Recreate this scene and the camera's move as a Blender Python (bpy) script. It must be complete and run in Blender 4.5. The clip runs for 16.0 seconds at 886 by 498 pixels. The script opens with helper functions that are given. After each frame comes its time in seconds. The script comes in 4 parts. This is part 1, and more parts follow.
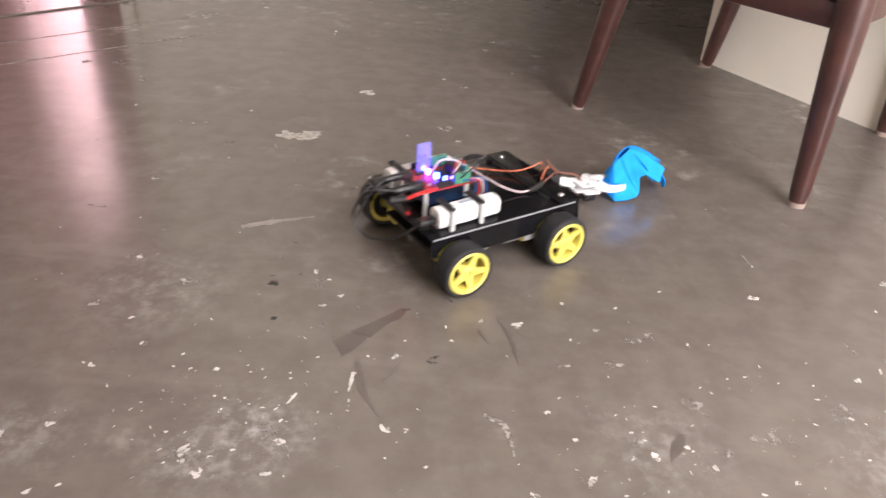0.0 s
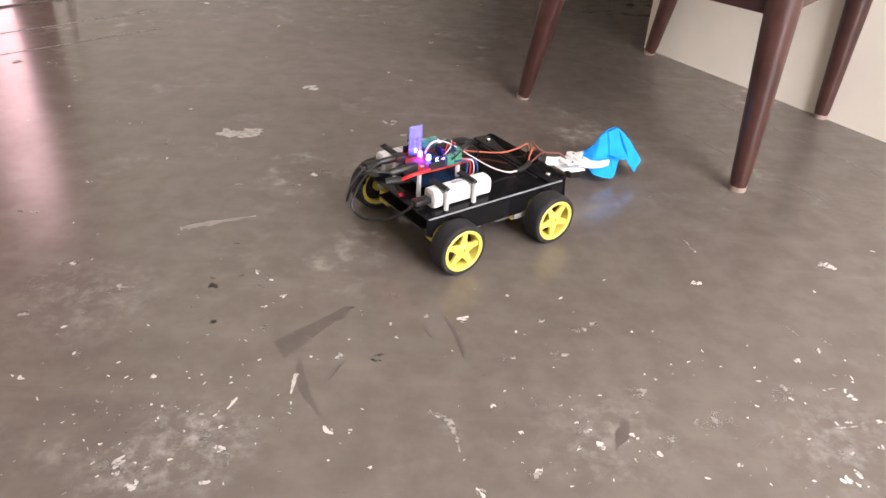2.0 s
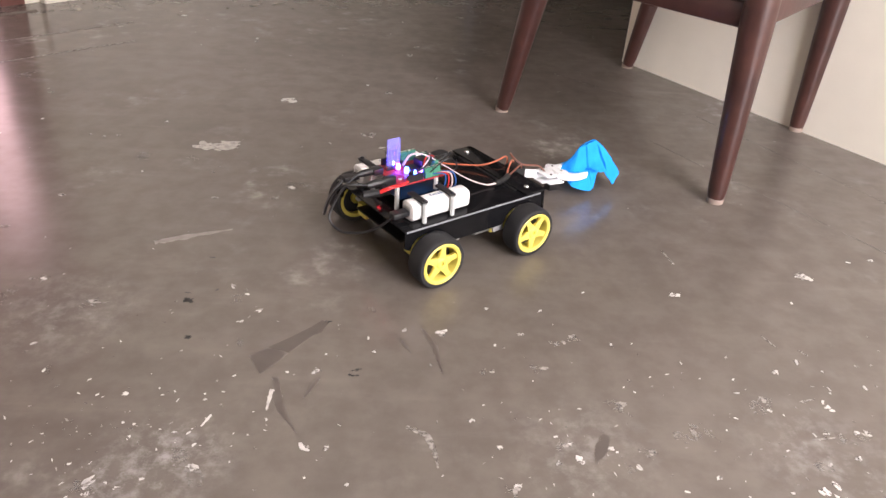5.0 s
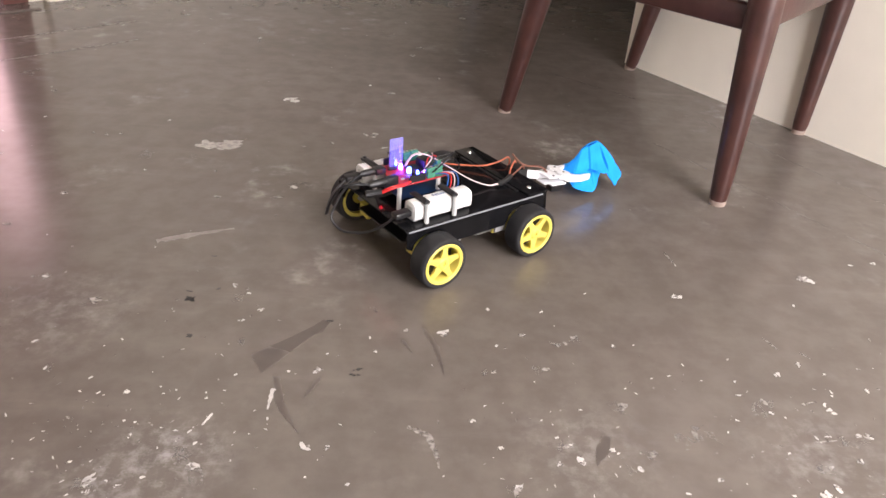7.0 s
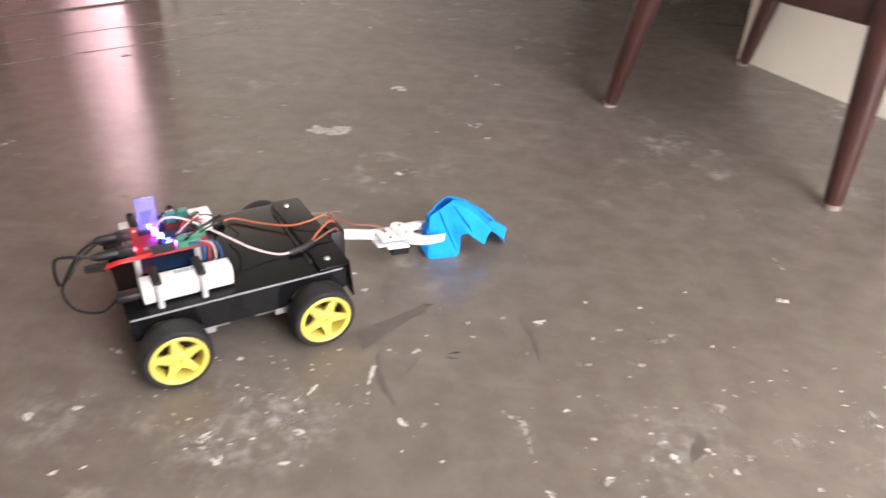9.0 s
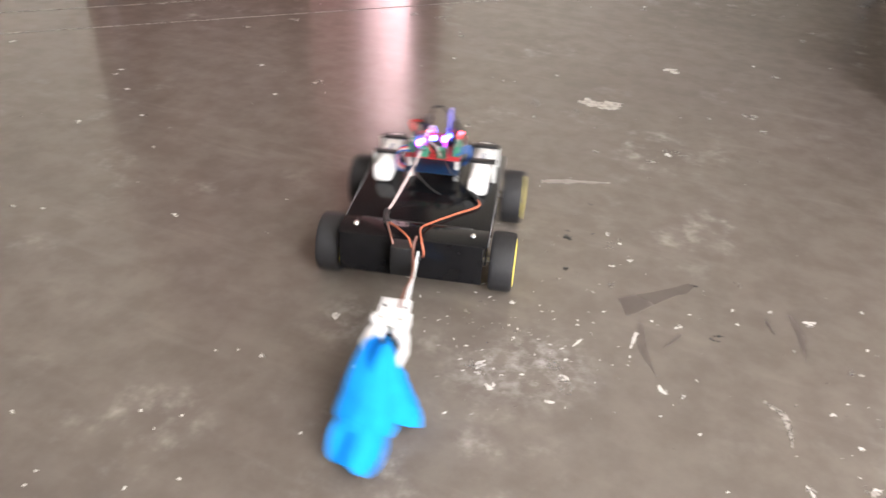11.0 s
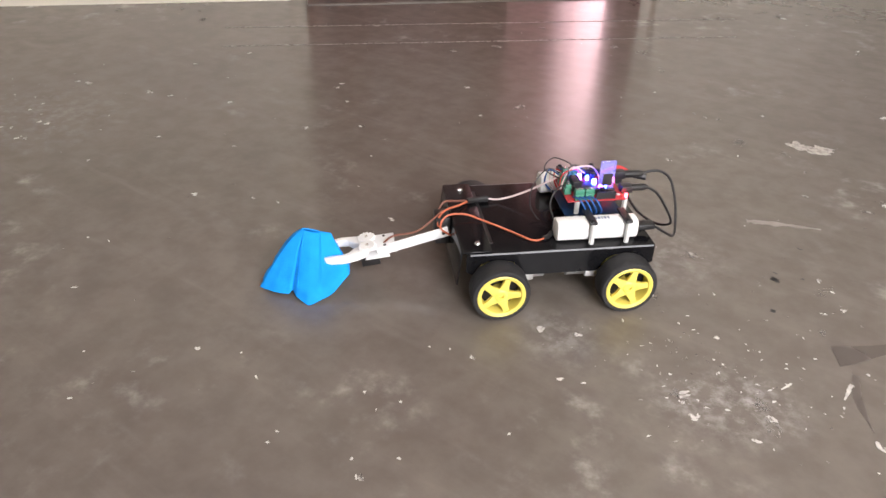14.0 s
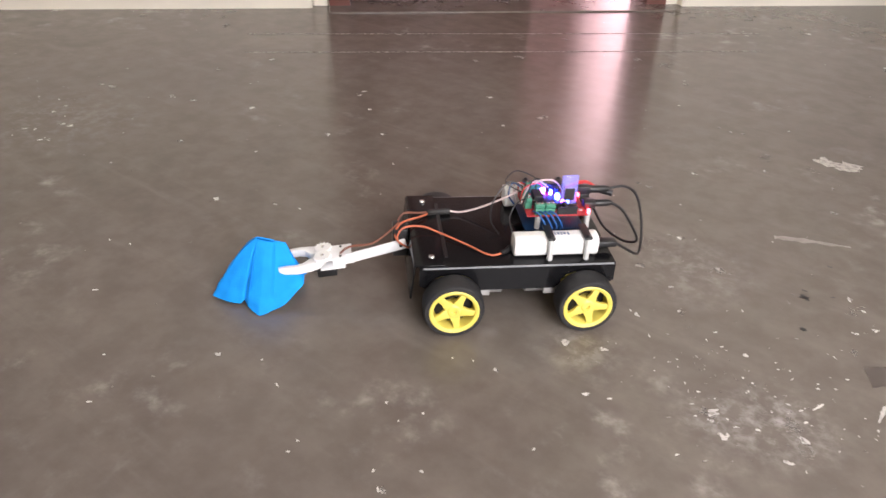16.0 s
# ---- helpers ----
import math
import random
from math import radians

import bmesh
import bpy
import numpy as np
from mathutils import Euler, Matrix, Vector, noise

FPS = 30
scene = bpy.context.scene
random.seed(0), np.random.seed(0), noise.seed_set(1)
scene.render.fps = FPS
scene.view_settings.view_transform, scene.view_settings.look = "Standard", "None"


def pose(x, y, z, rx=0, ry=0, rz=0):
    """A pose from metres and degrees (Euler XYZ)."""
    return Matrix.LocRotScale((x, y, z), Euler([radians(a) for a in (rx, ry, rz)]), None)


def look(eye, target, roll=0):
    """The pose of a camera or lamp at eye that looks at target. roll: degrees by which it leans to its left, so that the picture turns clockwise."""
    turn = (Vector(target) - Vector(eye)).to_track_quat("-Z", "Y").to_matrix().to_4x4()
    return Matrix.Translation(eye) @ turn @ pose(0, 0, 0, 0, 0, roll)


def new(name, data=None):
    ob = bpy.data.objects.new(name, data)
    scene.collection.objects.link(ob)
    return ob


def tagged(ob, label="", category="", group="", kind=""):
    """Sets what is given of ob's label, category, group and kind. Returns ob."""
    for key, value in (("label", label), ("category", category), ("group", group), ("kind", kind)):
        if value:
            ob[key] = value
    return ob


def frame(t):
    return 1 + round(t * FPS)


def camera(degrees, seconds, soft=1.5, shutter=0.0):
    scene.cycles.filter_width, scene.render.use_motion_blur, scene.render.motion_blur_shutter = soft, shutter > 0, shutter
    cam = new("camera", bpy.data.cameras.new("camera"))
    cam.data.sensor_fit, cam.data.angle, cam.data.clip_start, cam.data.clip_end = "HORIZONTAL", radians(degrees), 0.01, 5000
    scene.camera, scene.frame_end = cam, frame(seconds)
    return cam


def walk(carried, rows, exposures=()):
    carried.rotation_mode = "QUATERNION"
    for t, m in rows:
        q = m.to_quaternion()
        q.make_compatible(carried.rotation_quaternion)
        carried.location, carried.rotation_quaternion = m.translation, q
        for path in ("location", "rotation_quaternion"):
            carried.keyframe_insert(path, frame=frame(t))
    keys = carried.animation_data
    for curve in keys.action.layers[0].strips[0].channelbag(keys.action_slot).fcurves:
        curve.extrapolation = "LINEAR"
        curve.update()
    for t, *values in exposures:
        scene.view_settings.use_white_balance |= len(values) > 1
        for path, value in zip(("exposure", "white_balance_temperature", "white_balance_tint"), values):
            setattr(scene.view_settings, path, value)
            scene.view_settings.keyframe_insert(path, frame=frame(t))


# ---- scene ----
cam = camera(61.3, 16.0, shutter=0.8)
PATH = [
    (0, (-0.002, -0.024, 0.493), (-0.016, 1.682, -0.551), 3.6),
    (0.5, (0.009, -0.02, 0.493), (0.037, 1.685, -0.552), 3.3),
    (1, (0.014, -0.017, 0.492), (0.073, 1.684, -0.558), 3.2),
    (1.5, (0.016, -0.016, 0.492), (0.095, 1.681, -0.563), 3.4),
    (2, (0.018, -0.015, 0.491), (0.109, 1.682, -0.563), 3.5),
    (2.5, (0.019, -0.013, 0.49), (0.121, 1.686, -0.56), 3.7),
    (3, (0.021, -0.013, 0.49), (0.134, 1.691, -0.552), 3.7),
    (3.5, (0.022, -0.011, 0.489), (0.149, 1.697, -0.544), 3.8),
    (4, (0.022, -0.01, 0.489), (0.158, 1.699, -0.54), 4.0),
    (6.5, (0.022, -0.01, 0.489), (0.161, 1.707, -0.528), 4.2),
    (7, (0.021, -0.01, 0.488), (0.157, 1.704, -0.533), 4.4),
    (7.5, (0.02, -0.011, 0.487), (0.151, 1.703, -0.537), 4.5),
    (8, (0.019, -0.012, 0.487), (0.138, 1.701, -0.539), 4.5),
    (8.2, (0.019, -0.013, 0.488), (0.122, 1.699, -0.54), 4.4),
    (10.4, (-0.042, -0.071, 0.496), (-0.56, 1.512, -0.613), 2.5),
    (10.5, (-0.047, -0.075, 0.496), (-0.569, 1.503, -0.616), 3.0),
    (11, (-0.058, -0.091, 0.499), (-0.665, 1.446, -0.627), 2.7),
    (11.5, (-0.063, -0.1, 0.499), (-0.742, 1.411, -0.622), 2.2),
    (12, (-0.067, -0.109, 0.5), (-0.825, 1.373, -0.607), 1.6),
    (12.5, (-0.076, -0.122, 0.504), (-0.921, 1.323, -0.591), 1.1),
    (13, (-0.089, -0.137, 0.508), (-0.989, 1.277, -0.582), 1.1),
    (13.5, (-0.096, -0.15, 0.507), (-1.049, 1.237, -0.573), 1.2),
    (14, (-0.104, -0.157, 0.506), (-1.066, 1.227, -0.57), 1.5),
    (14.5, (-0.107, -0.161, 0.506), (-1.068, 1.226, -0.567), 1.8),
    (15, (-0.11, -0.163, 0.506), (-1.064, 1.231, -0.566), 2.2),
    (15.5, (-0.114, -0.162, 0.504), (-1.08, 1.229, -0.56), 2.3),
    (16, (-0.12, -0.158, 0.499), (-1.117, 1.219, -0.554), 2.1),
]
EXPOSURES = [(0, 0.08, 6600, 19.0), (4, 0.0, 6600, 20.0), (8, -0.05, 6600, 19.0), (10.4, 0.36, 6450, 14.5), (11.5, 0.29, 6450, 14.0), (12.5, 0.13, 6450, 14.5), (14, 0.08, 6450, 15.5), (16, 0.03, 6480, 17.0)]
walk(cam, [(t, look(e, a, r)) for t, e, a, r in PATH], EXPOSURES)

# ---------------------------------------------------------------- world and light
world = bpy.data.worlds.new("world")
scene.world = world
world.use_nodes = True
wn = world.node_tree
sky = wn.nodes.new("ShaderNodeTexSky")
sky.sky_type, sky.sun_disc = "NISHITA", False
sky.sun_elevation, sky.sun_rotation = radians(40), radians(120)
wn.nodes["Background"].inputs[1].default_value = 0.12
wn.links.new(sky.outputs[0], wn.nodes["Background"].inputs[0])


LIGHT_SOUTH, FILL_WEST = 84.0, 2.0
ARM_HIGH = 0.0578


def window_light(name, place, target, wide, high, power, colour):
    """The sky's light in a window opening."""
    data = bpy.data.lights.new(name, "AREA")
    data.shape, data.size, data.size_y, data.energy, data.color = "RECTANGLE", wide, high, power, colour
    ob = new(name, data)
    ob.matrix_world = look(place, target)
    return ob


# ---------------------------------------------------------------- materials
def material(name, colour, rough=0.5, metal=0.0, vary=0.15, scale=40.0, bump=0.0, bump_scale=200.0, coat=0.0, second=None, spec=0.5, glow=None):
    """Procedural surface: colour varied at two scales, roughness variation and fine relief."""
    m = bpy.data.materials.new(name)
    m.use_nodes = True
    nt = m.node_tree
    b = nt.nodes["Principled BSDF"]
    tc = nt.nodes.new("ShaderNodeTexCoord")
    n1 = nt.nodes.new("ShaderNodeTexNoise")
    n1.inputs["Scale"].default_value, n1.inputs["Detail"].default_value = scale, 6
    n2 = nt.nodes.new("ShaderNodeTexNoise")
    n2.inputs["Scale"].default_value, n2.inputs["Detail"].default_value = scale / 7, 3
    for n in (n1, n2):
        nt.links.new(tc.outputs["Object"], n.inputs["Vector"])
    add = nt.nodes.new("ShaderNodeMath")
    add.operation = "ADD"
    nt.links.new(n1.outputs[0], add.inputs[0])
    nt.links.new(n2.outputs[0], add.inputs[1])
    ramp = nt.nodes.new("ShaderNodeMapRange")
    ramp.inputs[1].default_value, ramp.inputs[2].default_value = 0.7, 1.3
    nt.links.new(add.outputs[0], ramp.inputs[0])
    mix = nt.nodes.new("ShaderNodeMix")
    mix.data_type = "RGBA"
    other = second or tuple(max(0.0, c * (1 - 2 * vary)) for c in colour)
    mix.inputs[6].default_value = (*other, 1)
    mix.inputs[7].default_value = (*colour, 1)
    nt.links.new(ramp.outputs[0], mix.inputs[0])
    nt.links.new(mix.outputs[2], b.inputs["Base Color"])
    rr = nt.nodes.new("ShaderNodeMapRange")
    rr.inputs[3].default_value, rr.inputs[4].default_value = max(0.02, rough * 0.8), min(1, rough * 1.2)
    nt.links.new(n2.outputs[0], rr.inputs[0])
    nt.links.new(rr.outputs[0], b.inputs["Roughness"])
    b.inputs["Metallic"].default_value = metal
    b.inputs["Coat Weight"].default_value = coat
    b.inputs["Specular IOR Level"].default_value = spec
    if bump:
        n3 = nt.nodes.new("ShaderNodeTexNoise")
        n3.inputs["Scale"].default_value, n3.inputs["Detail"].default_value = bump_scale, 4
        nt.links.new(tc.outputs["Object"], n3.inputs["Vector"])
        bp = nt.nodes.new("ShaderNodeBump")
        bp.inputs["Strength"].default_value, bp.inputs["Distance"].default_value = bump, 0.002
        nt.links.new(n3.outputs[0], bp.inputs["Height"])
        nt.links.new(bp.outputs[0], b.inputs["Normal"])
    if glow:
        b.inputs["Emission Color"].default_value = (*glow[:3], 1)
        b.inputs["Emission Strength"].default_value = glow[3]
    return m


def worn_through(m, lo, hi, scale, least, most):
    """Lets the floor show through a thin mark where it is rubbed away."""
    nt = m.node_tree
    tc = nt.nodes.new("ShaderNodeTexCoord")
    n = nt.nodes.new("ShaderNodeTexNoise")
    n.inputs["Scale"].default_value, n.inputs["Detail"].default_value, n.inputs["Roughness"].default_value = scale, 5, 0.6
    nt.links.new(tc.outputs["Object"], n.inputs["Vector"])
    r = nt.nodes.new("ShaderNodeMapRange")
    r.interpolation_type = "SMOOTHSTEP"
    for i, q in enumerate((lo, hi, least, most)):
        r.inputs[i + 1].default_value = q
    nt.links.new(n.outputs[0], r.inputs[0])
    nt.links.new(r.outputs[0], nt.nodes["Principled BSDF"].inputs["Alpha"])
    return m


def cement():
    """Old trowelled cement floor, polished by feet, with blotches, scuffs and fine pale dust."""
    m = bpy.data.materials.new("cement")
    m.use_nodes = True
    nt = m.node_tree
    b = nt.nodes["Principled BSDF"]
    tc = nt.nodes.new("ShaderNodeTexCoord")
    lift = nt.nodes.new("ShaderNodeVectorMath")
    lift.inputs[1].default_value = (0.13, 0.21, 0.377)
    nt.links.new(tc.outputs["Object"], lift.inputs[0])

    def tex(scale, detail, rough=0.55, stretch=None, distort=0.0):
        n = nt.nodes.new("ShaderNodeTexNoise")
        n.inputs["Scale"].default_value, n.inputs["Detail"].default_value = scale, detail
        n.inputs["Roughness"].default_value, n.inputs["Distortion"].default_value = rough, distort
        src = lift.outputs[0]
        if stretch:
            mp = nt.nodes.new("ShaderNodeMapping")
            mp.inputs["Scale"].default_value = stretch
            mp.inputs["Rotation"].default_value = (0, 0, radians(42))
            nt.links.new(src, mp.inputs[0])
            src = mp.outputs[0]
        nt.links.new(src, n.inputs["Vector"])
        return n.outputs[0]

    def span(value, lo, hi, a=0.0, z=1.0):
        n = nt.nodes.new("ShaderNodeMapRange")
        n.interpolation_type = "SMOOTHSTEP"
        for i, q in enumerate((lo, hi, a, z)):
            n.inputs[i + 1].default_value = q
        nt.links.new(value, n.inputs[0])
        return n.outputs[0]

    def mix(fac, a, z):
        n = nt.nodes.new("ShaderNodeMix")
        n.data_type = "RGBA"
        nt.links.new(fac, n.inputs[0])
        for i, q in ((6, a), (7, z)):
            if isinstance(q, tuple):
                n.inputs[i].default_value = (*q, 1)
            else:
                nt.links.new(q, n.inputs[i])
        return n.outputs[2]

    blotch = span(tex(2.2, 5, 0.6), 0.15, 0.85)
    cloud = span(tex(8, 5, 0.6), 0.15, 0.85)
    mottle = span(tex(24, 5, 0.6), 0.15, 0.85)
    tint = span(tex(1.4, 3, 0.5), 0.35, 0.65)
    streak = span(tex(4, 5, 0.6, (1, 7, 1)), 0.45, 0.9)
    dust = span(tex(20, 5, 0.62), 0.45, 0.85)
    patchy = span(tex(3.1, 3, 0.5), 0.40, 0.75)
    c = mix(blotch, FLOOR_DARK, FLOOR_LIGHT)
    c = mix(span(tint, 0, 1, 0.0, 0.55), c, FLOOR_OLIVE)
    c = mix(span(cloud, 0, 1, 0.0, 0.55), c, FLOOR_MID)
    c = mix(span(mottle, 0, 1, 0.42, 0.0), c, tuple(q * 0.66 for q in FLOOR_DARK))
    c = mix(span(streak, 0, 1, 0.0, 0.25), c, tuple(q * 1.35 for q in FLOOR_LIGHT))
    both = nt.nodes.new("ShaderNodeMath")
    both.operation = "MULTIPLY"
    nt.links.new(dust, both.inputs[0])
    nt.links.new(patchy, both.inputs[1])
    c = mix(span(both.outputs[0], 0, 1, 0.0, 0.85), c, (0.40, 0.37, 0.345))
    # pale wash where paint was spilt and wiped
    speckle = span(tex(60, 5, 0.7), 0.42, 0.72)
    for x, y, reach, most in ((-0.165, 0.447, 0.080, 0.55), (-0.215, 0.415, 0.05, 0.4), (0.20, 0.462, 0.10, 0.22), (0.42, 0.46, 0.10, 0.25), (-0.33, 0.65, 0.12, 0.22), (-1.34, 0.42, 0.2, 0.2), (-0.36, 0.43, 0.06, 0.3)):
        far = nt.nodes.new("ShaderNodeVectorMath")
        far.operation = "DISTANCE"
        far.inputs[1].default_value = (x, y, 0)
        nt.links.new(tc.outputs["Object"], far.inputs[0])
        near = nt.nodes.new("ShaderNodeMath")
        near.operation = "MULTIPLY"
        nt.links.new(span(far.outputs["Value"], 0.0, reach, most, 0.0), near.inputs[0])
        nt.links.new(speckle, near.inputs[1])
        c = mix(near.outputs[0], c, (0.50, 0.48, 0.48))
    nt.links.new(c, b.inputs["Base Color"])
    nt.links.new(span(tex(7, 3, 0.5), 0.0, 1.0, FLOOR_ROUGH[0], FLOOR_ROUGH[1]), b.inputs["Roughness"])
    b.inputs["Specular IOR Level"].default_value = FLOOR_SPEC
    return m


def curtain_cloth():
    """Thin cloth that lets light through."""
    m = bpy.data.materials.new("thin_pink_cloth")
    m.use_nodes = True
    nt = m.node_tree
    out = nt.nodes["Material Output"]
    d, t, mix = nt.nodes.new("ShaderNodeBsdfDiffuse"), nt.nodes.new("ShaderNodeBsdfTranslucent"), nt.nodes.new("ShaderNodeMixShader")
    d.inputs[0].default_value = t.inputs[0].default_value = (0.52, 0.33, 0.32, 1)
    mix.inputs[0].default_value = 0.4
    nt.links.new(d.outputs[0], mix.inputs[1])
    nt.links.new(t.outputs[0], mix.inputs[2])
    # drawn aside: opacity falls towards its free edge, grading the glow on the floor
    tc, sep = nt.nodes.new("ShaderNodeTexCoord"), nt.nodes.new("ShaderNodeSeparateXYZ")
    nt.links.new(tc.outputs["Object"], sep.inputs[0])
    r = nt.nodes.new("ShaderNodeMapRange")
    r.interpolation_type = "SMOOTHSTEP"
    for i, q in enumerate((0.67, 0.835, 0.02, 0.92)):
        r.inputs[i + 1].default_value = q
    nt.links.new(sep.outputs[0], r.inputs[0])
    clear, sheer = nt.nodes.new("ShaderNodeBsdfTransparent"), nt.nodes.new("ShaderNodeMixShader")
    clear.inputs[0].default_value = (1.0, 0.90, 0.91, 1)
    nt.links.new(r.outputs[0], sheer.inputs[0])
    nt.links.new(mix.outputs[0], sheer.inputs[1])
    nt.links.new(clear.outputs[0], sheer.inputs[2])
    nt.links.new(sheer.outputs[0], out.inputs[0])
    return m


FLOOR_DARK, FLOOR_MID, FLOOR_LIGHT = (0.120, 0.099, 0.087), (0.170, 0.145, 0.128), (0.196, 0.168, 0.150)
FLOOR_OLIVE = (0.158, 0.142, 0.118)
FLOOR_ROUGH, FLOOR_SPEC = (0.14, 0.27), 0.40
M_FLOOR = cement()
M_WALL = material("cream_wall_paint", (0.92, 0.87, 0.76), 0.6, vary=0.05, scale=9, bump=0.25, bump_scale=60)
M_WALL_WHITE = material("white_wall_paint", (0.80, 0.75, 0.65), 0.6, vary=0.04, scale=9, bump=0.2, bump_scale=60)
M_CEIL = material("ceiling_paint", (0.78, 0.77, 0.74), 0.8, vary=0.04, scale=5)
# unlit surroundings: their dimness is put into this dark colour
M_SHADE = material("dark_passage_paint", (0.085, 0.070, 0.048), 0.55, vary=0.2, scale=6)
M_DOOR = material("door_paint", (0.20, 0.085, 0.072), 0.4, vary=0.15, scale=6)
M_WOOD = material("chair_wood", (0.074, 0.029, 0.023), 0.36, vary=0.3, scale=34, coat=0.2, bump=0.25, bump_scale=90, second=(0.034, 0.013, 0.011))
M_WORN = material("worn_foot", (0.42, 0.33, 0.28), 0.7, vary=0.2, scale=80)
M_BLACK = material("black_lacquer", (0.008, 0.008, 0.009), 0.14, vary=0.2, scale=60, spec=0.2)
M_BLACK_MATT = material("black_plastic", (0.014, 0.014, 0.015), 0.45, vary=0.2, scale=90)
M_EDGE = material("bare_edge", (0.30, 0.31, 0.33), 0.35, vary=0.2, scale=90)
M_RUBBER = material("tyre_rubber", (0.018, 0.018, 0.020), 0.62, vary=0.2, scale=120, bump=0.2, bump_scale=400)
M_YELLOW = material("yellow_plastic", (0.74, 0.62, 0.12), 0.38, vary=0.06, scale=60)
M_MOTOR = material("motor_can", (0.55, 0.55, 0.54), 0.3, 0.6, vary=0.1, scale=80)
M_WHITE = material("white_plastic", (0.80, 0.80, 0.79), 0.35, vary=0.03, scale=40)
M_INK = material("faint_print", (0.22, 0.28, 0.42), 0.5, vary=0.1, scale=60)
M_NYLON = material("grey_nylon", (0.55, 0.56, 0.55), 0.4, vary=0.05, scale=60)
M_STEEL = material("screw_steel", (0.75, 0.75, 0.74), 0.25, 0.9, vary=0.05, scale=90)
M_ALU = material("white_bracket", (0.80, 0.81, 0.82), 0.35, vary=0.05, scale=60)
M_RED = material("red_board", (0.40, 0.026, 0.034), 0.35, vary=0.15, scale=120)
M_BLUE_BOARD = material("blue_board", (0.008, 0.033, 0.09), 0.35, vary=0.15, scale=120)
M_GREEN = material("green_terminal", (0.045, 0.22, 0.14), 0.4, vary=0.1, scale=120)
M_CHIP = material("chip_black", (0.015, 0.015, 0.018), 0.4, vary=0.1, scale=120)
M_ORANGE = material("orange_wire", (0.56, 0.15, 0.075), 0.4, vary=0.1, scale=90)
M_BROWN = material("brown_wire", (0.20, 0.075, 0.05), 0.4, vary=0.1, scale=90)
M_REDWIRE = material("red_wire", (0.66, 0.03, 0.03), 0.4, vary=0.1, scale=90)
M_WHITEWIRE = material("pale_wire", (0.70, 0.57, 0.57), 0.4, vary=0.1, scale=90)
M_BLUEWIRE = material("blue_wire", (0.02, 0.10, 0.34), 0.4, vary=0.1, scale=90)
M_CABLE = material("black_cable", (0.012, 0.012, 0.013), 0.4, vary=0.1, scale=90)
M_CLOTH = material("blue_felt", (0.004, 0.33, 0.97), 0.85, vary=0.10, scale=60, bump=0.35, bump_scale=700, spec=0.2)
M_LED_BLUE = material("blue_led", (0.3, 0.3, 1.0), 0.3, glow=(0.02, 0.06, 1.0, 85.0))
M_LED_RED = material("red_led", (1.0, 0.2, 0.2), 0.3, glow=(1.0, 0.03, 0.05, 32.0))
M_LED_VIOLET = material("violet_led", (0.8, 0.5, 1.0), 0.3, glow=(0.32, 0.06, 1.0, 65.0))
# LED light in the shell is put in as its own violet glow
M_DONGLE = worn_through(material("violet_shell", (0.28, 0.28, 0.66), 0.12, vary=0.1, scale=60, glow=(0.16, 0.14, 0.80, 0.5)), 0.3, 0.7, 8, 0.32, 0.55)
M_PAINT = material("paint_fleck", (0.62, 0.59, 0.56), 0.7, vary=0.18, scale=190)
M_PAINT_DIM = material("rubbed_paint", (0.40, 0.365, 0.335), 0.7, vary=0.2, scale=150)
M_PAINT_MID = worn_through(material("aged_paint", (0.60, 0.56, 0.51), 0.7, vary=0.2, scale=150), 0.36, 0.56, 130, 0.60, 1.0)
M_STAIN = material("dark_scuff", (0.086, 0.072, 0.064), 0.28, scale=34, second=(0.116, 0.097, 0.086))
M_SMEAR = material("faint_scuff", (0.095, 0.079, 0.070), 0.30, scale=70, second=(0.132, 0.111, 0.098))
worn_through(M_PAINT_DIM, 0.36, 0.62, 140, 0.15, 0.95)
M_FILM = worn_through(material("paint_film", (0.42, 0.39, 0.36), 0.6, vary=0.2, scale=120), 0.44, 0.70, 150, 0.0, 0.62)
M_FAINT = worn_through(material("faint_line", (0.33, 0.30, 0.275), 0.5, vary=0.2, scale=90), 0.38, 0.68, 14, 0.0, 0.6)
M_SMUDGE = material("pale_smear", (0.31, 0.28, 0.255), 0.5, scale=60, second=(0.20, 0.175, 0.158))
M_SCORCH = material("dark_drip", (0.022, 0.02, 0.02), 0.5, vary=0.2, scale=120)


M_CURTAIN = curtain_cloth()
M_DAYLIGHT = material("daylight", (0.9, 0.85, 0.85), 0.8, glow=(1.0, 0.73, 0.76, 6.0))


# ---------------------------------------------------------------- mesh helpers
def bm_box(bm, lo, hi, bevel=0.0, seg=2):
    made = bmesh.ops.create_cube(bm, size=1.0)["verts"]
    for v in made:
        v.co = Vector([lo[i] + (v.co[i] + 0.5) * (hi[i] - lo[i]) for i in range(3)])
    if bevel:
        edges = list({e for v in made for e in v.link_edges})
        bmesh.ops.bevel(bm, geom=edges, offset=bevel, segments=seg, profile=0.5, affect="EDGES")
    return bm


def box(lo, hi, bevel=0.0, seg=2):
    return bm_box(bmesh.new(), lo, hi, bevel, seg)


